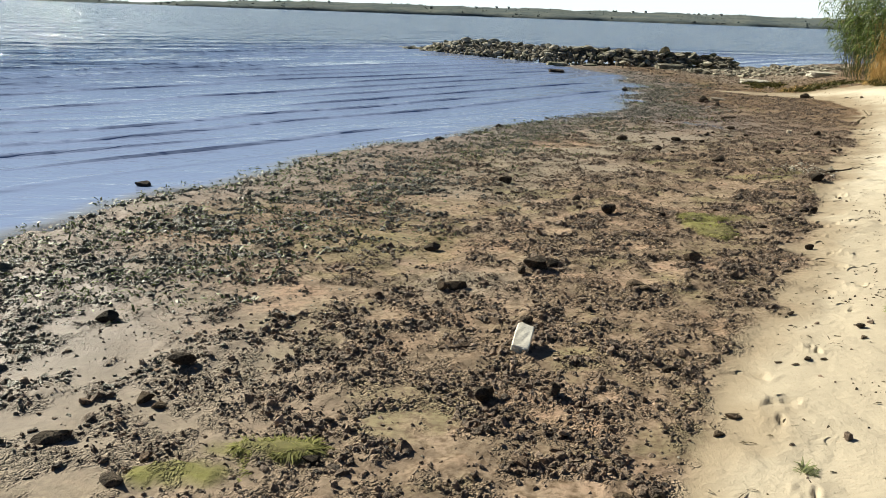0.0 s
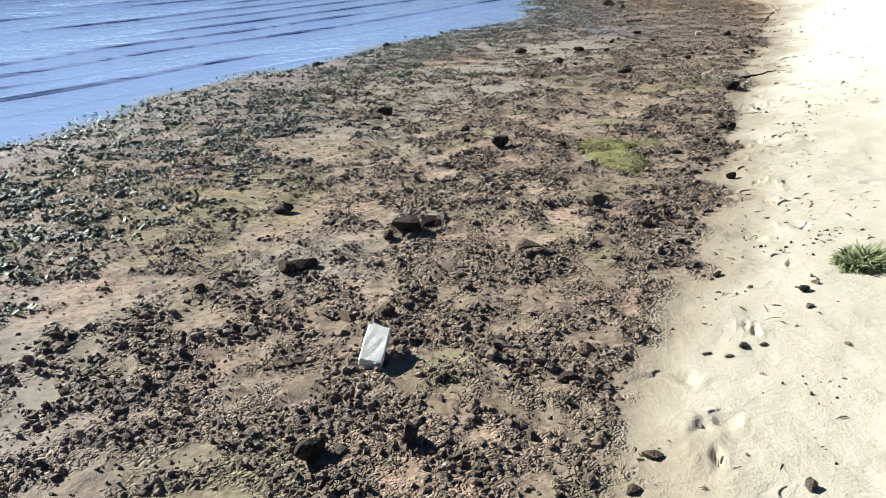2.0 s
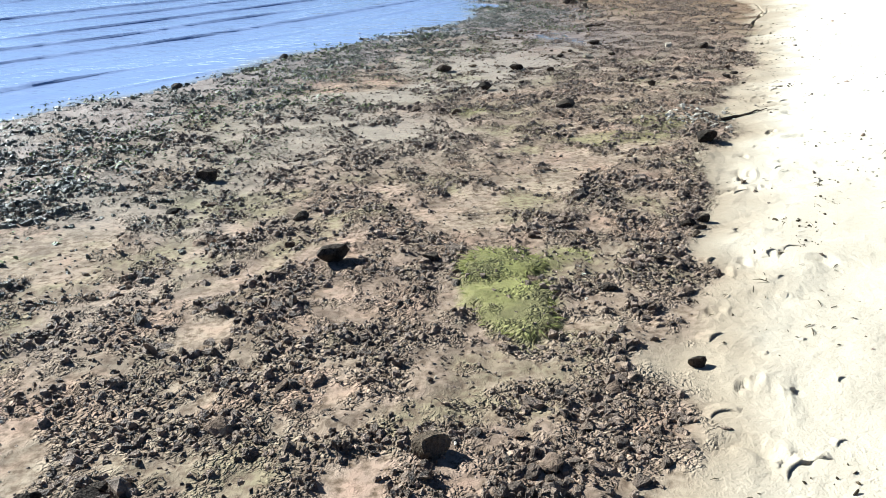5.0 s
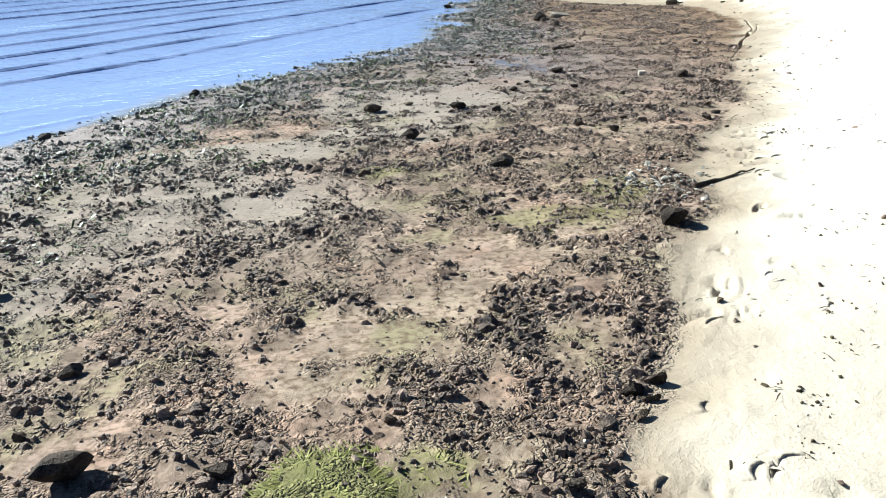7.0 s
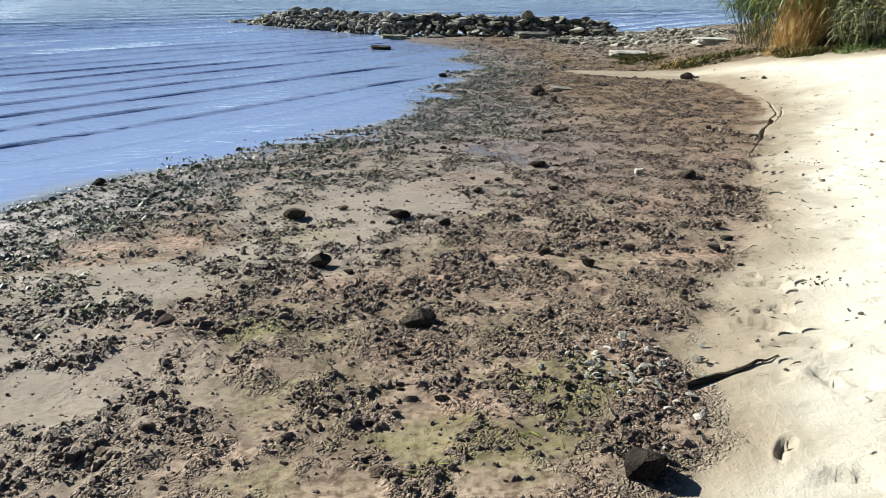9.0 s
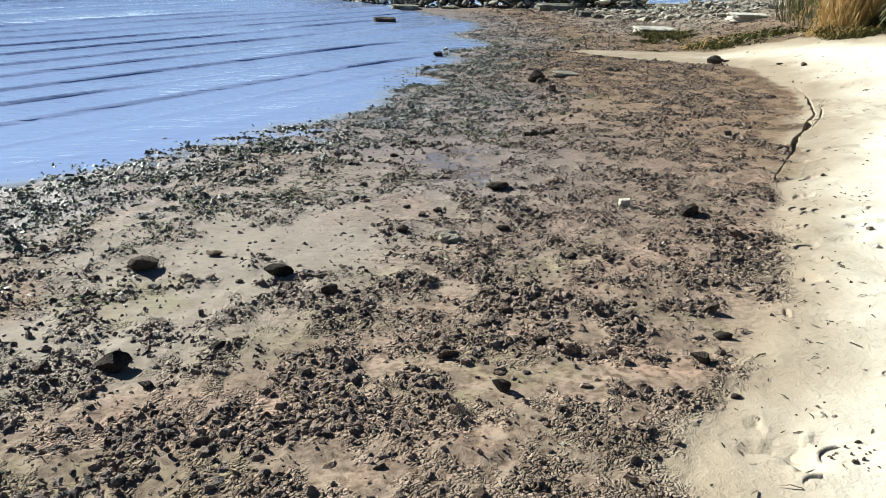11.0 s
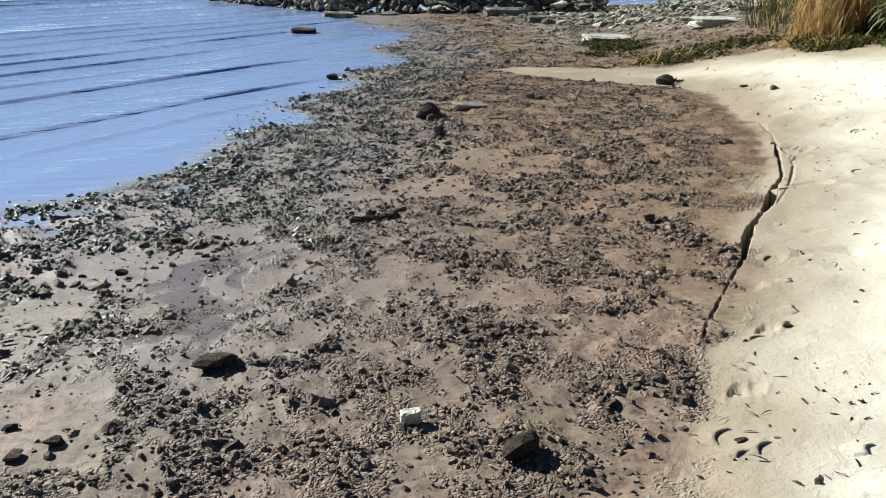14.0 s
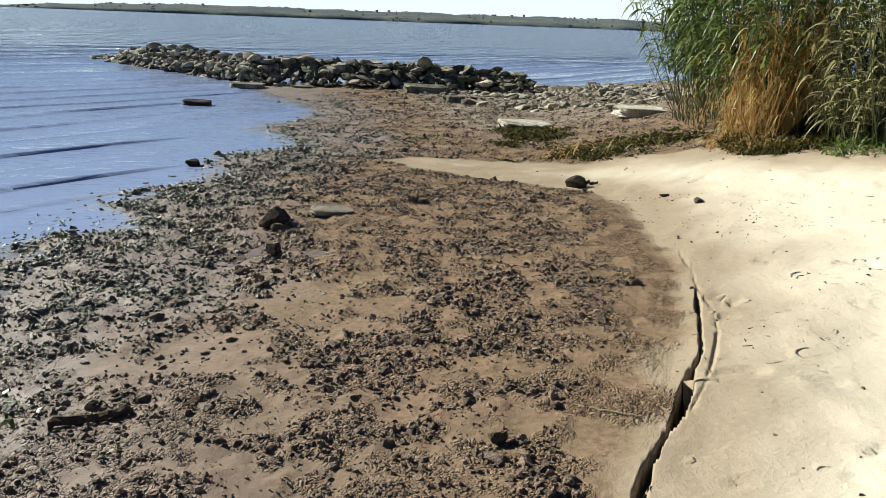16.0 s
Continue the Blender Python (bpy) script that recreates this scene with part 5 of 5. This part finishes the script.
def shore_plants():
    r = np.random.default_rng(29)
    x, y, d = mud_points(160000, r, 3.0, 30.0, -8.0, -0.5)
    keep = (d < 2.4) & (d > -0.5) & (fbm(x, y, 0.7, 3, 171) > 0.47 + 0.04 * np.maximum(d, 0) - 0.09 * sstep(11, 8, y) + 0.12 * sstep(14.0, 16.0, y)) & (y < 26)
    x, y = x[keep][:26000], y[keep][:26000]
    z = np.maximum(height(x, y), WATER)
    v, f = blades(np.stack([x, y, z - 0.004], -1), r.uniform(0, 6.28, len(x)), r.uniform(0.04, 0.11, len(x)), r.uniform(0.012, 0.030, len(x)), r, 0.9, 0.9, 2)
    tagged(new("shore_weed", mesh_of("shore_weed", v, f, SHORE_WEED)), "wet olive-green water weed stranded along the shoreline", "water weed", kind="stuff")


def alga_mats():
    for ax, ay, rx, ry, m, seed in ((-0.85, 2.66, 0.24, 0.11, 900, 1), (-0.62, 2.84, 0.24, 0.09, 700, 5), (2.26, 6.6, 0.2, 0.4, 700, 2), (2.32, 6.95, 0.25, 0.24, 1200, 3), (2.55, 6.95, 0.18, 0.09, 250, 6), (3.6, 9.1, 0.45, 0.2, 500, 4)):
        weed_patch("alga_mat", ax, ay, rx, ry, m * 3, 0.08, ALGA, "yellow-green filament algae mat drying on the mud", 180 + seed, 0.006, "algae", 0.14, 0.12)


def shells():
    r = np.random.default_rng(37)
    px, py = r.normal(4.35, 0.15, 110), r.normal(9.55, 0.22, 110)
    qx, qy, _ = mud_points(1500, r, 1, 20)
    x, y = np.concatenate([px, qx[:500]]), np.concatenate([py, qy[:500]])
    z = height(x, y)
    sz = np.concatenate([r.uniform(0.010, 0.028, 110), r.uniform(0.005, 0.014, len(qx[:500]))])
    v, f = scatter([stone_shape(1, 700 + k, 0.4, 5, 0.3) for k in range(5)], np.stack([x, y, z + sz * 0.5], -1), sz, r, 0.5)
    tagged(new("shell_chips", mesh_of("shell_chips", v, f, SHELL)), "pale broken shells and stone chips scattered on the mud", "shells", kind="stuff")


def sand_litter():
    r = np.random.default_rng(41)
    m = 5000
    s, u = r.uniform(1.0, 22, m), np.abs(r.normal(0, 1.3, m)) - 1.2
    x, y = s * ALONG[0] + u * ACROSS[0], s * ALONG[1] + u * ACROSS[1]
    keep = (signed(x, y, SAND) > 0.05) & (fbm(x, y, 0.6, 2, 191) > 0.52)
    x, y = x[keep], y[keep]
    z = height(x, y)
    sz = np.exp(r.normal(-5.5, 0.4, len(x))).clip(0.002, 0.010)
    few = r.random(len(x)) < 0.25
    v, f = scatter([chunk(720 + k, 5) for k in range(6)], np.stack([x, y, z + sz * 0.2], -1)[few], sz[few], r, 0.4, 0.6)
    # Dark shreds are part weed litter, part stand-in for small footprint shadows.
    v2, f2 = blades(np.stack([x, y, z + 0.004], -1)[~few], r.uniform(0, 6.28, (~few).sum()), np.exp(r.normal(-3.1, 0.4, (~few).sum())), r.uniform(0.005, 0.014, (~few).sum()), r, 0.25, 0.25, 2)
    tagged(new("bark_litter", mesh_of("bark_litter", v2, f2, LITTER)), "dark shreds on the sand, part litter, part footprint shade", "litter", kind="stuff")
    tagged(new("sand_litter", mesh_of("sand_litter", v, f, LITTER)), "small dark bits of weed and bark scattered on the sand", "litter", kind="stuff")


WEED_BITS = [(3.78, 7.11), (3.85, 7.0), (4.08, 7.25), (4.3, 7.58), (3.69, 6.8), (5.52, 10.27), (5.53, 10.29), (2.39, 4.69), (2.88, 5.14), (2.65, 4.63), (1.96, 3.33), (7.17, 13.12), (9.81, 18.41), (9.37, 17.03), (10.36, 17.72), (9.62, 19.7), (9.91, 19.05), (2.5, 4.56)]
HEEL_MARKS = [(3.82, 7.65, 0.05), (3.55, 7.1, 0.05), (3.51, 6.71, 0.045), (3.6, 6.71, 0.05), (3.26, 6.72, 0.06), (6.51, 12.63, 0.035), (6.55, 12.6, 0.045), (6.31, 12.4, 0.07), (6.2, 12.24, 0.04), (7.05, 13.66, 0.04), (7.01, 12.79, 0.035), (6.65, 12.87, 0.03), (6.66, 12.99, 0.06), (6.74, 12.88, 0.05), (6.36, 12.25, 0.07), (2.94, 6.0, 0.06), (2.72, 5.53, 0.05), (2.82, 5.16, 0.1), (5.06, 9.67, 0.05), (5.17, 9.67, 0.05), (5.49, 10.3, 0.06), (8.71, 15.81, 0.07), (8.11, 15.63, 0.06), (9.37, 17.03, 0.05), (7.52, 14.53, 0.05), (7.36, 13.91, 0.05), (7.47, 14.22, 0.03)]


def weed_bits():
    """Clusters of small dark weed and bark crumbs on the sand."""
    r = np.random.default_rng(43)
    x = np.concatenate([r.normal(cx, 0.05, 11) for cx, cy in WEED_BITS])
    y = np.concatenate([r.normal(cy, 0.06, 11) for cx, cy in WEED_BITS])
    sz = np.exp(r.normal(-5.2, 0.4, len(x))).clip(0.003, 0.010)
    v, f = scatter([chunk(740 + k, 5) for k in range(6)], np.stack([x, y, height(x, y) + sz * 0.3], -1), sz, r, 0.4, 0.6)
    tagged(new("weed_bits", mesh_of("weed_bits", v, f, LITTER)), "clusters of small dark weed crumbs on the sand", "litter", kind="stuff")


def heel_marks():
    """Curved lips of sand left by heels: a long slope outside, a steep wall inside."""
    r = np.random.default_rng(47)
    marks = [(fx, fy, half, r.uniform(0.007, 0.010)) for fx, fy, half in HEEL_MARKS]
    for fx, fy, _, ln in foot_marks():
        for _k in range(2):
            if r.random() < 0.5:
                marks.append((fx + r.normal(0, 0.2), fy + r.normal(0, 0.2), r.uniform(0.010, 0.030), r.uniform(0.003, 0.007)))
    vs, fs, k0 = [], [], 0
    n = 11
    for fx, fy, half, tall in marks:
        span, turn = r.uniform(0.7, 1.35), radians(130) + r.normal(0, 0.5)
        q = np.linspace(-1, 1, n)
        a = turn + q * span
        h = tall * (1 - q * q) ** 0.5 * r.uniform(0.8, 1.15, n)
        ring = np.stack([np.cos(a), np.sin(a)], -1)
        mid = np.array((fx, fy)) + ring * half
        lines = [mid + ring * (h * 9.0 + 0.004)[:, None], mid + ring * (h * 1.5)[:, None], mid, mid - ring * 0.002]
        ground_z = [height(p[:, 0], p[:, 1]) for p in lines]
        up = [0 * h - 0.004, h * 0.85, h, 0 * h - 0.006]
        vs.append(np.vstack([np.column_stack([p, c + u]) for p, c, u in zip(lines, ground_z, up)]))
        fs += [[k0 + b * n + k, k0 + b * n + k + 1, k0 + (b + 1) * n + k + 1, k0 + (b + 1) * n + k] for b in range(3) for k in range(n - 1)]
        k0 += 4 * n
    v = np.vstack(vs)
    me = mesh_of("heel_marks", v, np.array(fs), GROUND, True)
    for key, val in sand_marks(v[:, 0], v[:, 1]).items():
        me.attributes.new(key, "FLOAT", "POINT").data.foreach_set("value", val.astype(np.float32))
    tagged(new("heel_marks", me), "curved heel marks pressed into the dry sand", "sand", kind="stuff")


heel_marks()
weed_bits()
shore_plants()
weed_patch("leaf_litter", 4.5, 12.5, 0.42, 0.3, 1600, 0.09, LITTER_LEAF, "dark and pale dead leaves matted on the mud", 61, 0.018, "leaf litter", 0.3, 0.3)
weed_patch("leaf_litter", 3.05, 14.75, 0.7, 0.5, 3600, 0.12, LITTER_LEAF, "dead reed leaves and weed stranded on the wet mud", 62, 0.022, "leaf litter", 0.4, 0.4)
weed_patch("leaf_litter", 3.75, 14.1, 0.6, 0.38, 2600, 0.11, LITTER_LEAF, "dead reed leaves and weed stranded on the wet mud", 63, 0.022, "leaf litter", 0.4, 0.4)
weed_patch("leaf_litter", 0.6, 9.6, 0.7, 0.5, 1800, 0.08, SHORE_WEED, "green and brown weed stranded on the mud", 64, 0.014, "leaf litter", 0.4, 0.4)
weed_patch("leaf_litter", -0.6, 6.6, 0.9, 0.7, 3000, 0.08, SHORE_WEED, "green and brown weed stranded on the mud", 65, 0.014, "leaf litter", 0.4, 0.4)
weed_patch("leaf_litter", 1.6, 12.2, 0.8, 0.5, 2200, 0.08, SHORE_WEED, "green and brown weed stranded on the mud", 66, 0.014, "leaf litter", 0.4, 0.4)
weed_patch("leaf_litter", -1.9, 5.0, 0.7, 0.6, 2200, 0.08, SHORE_WEED, "green and brown weed stranded on the mud", 67, 0.014, "leaf litter", 0.4, 0.4)
alga_mats()
shells()
sand_litter()
clods()
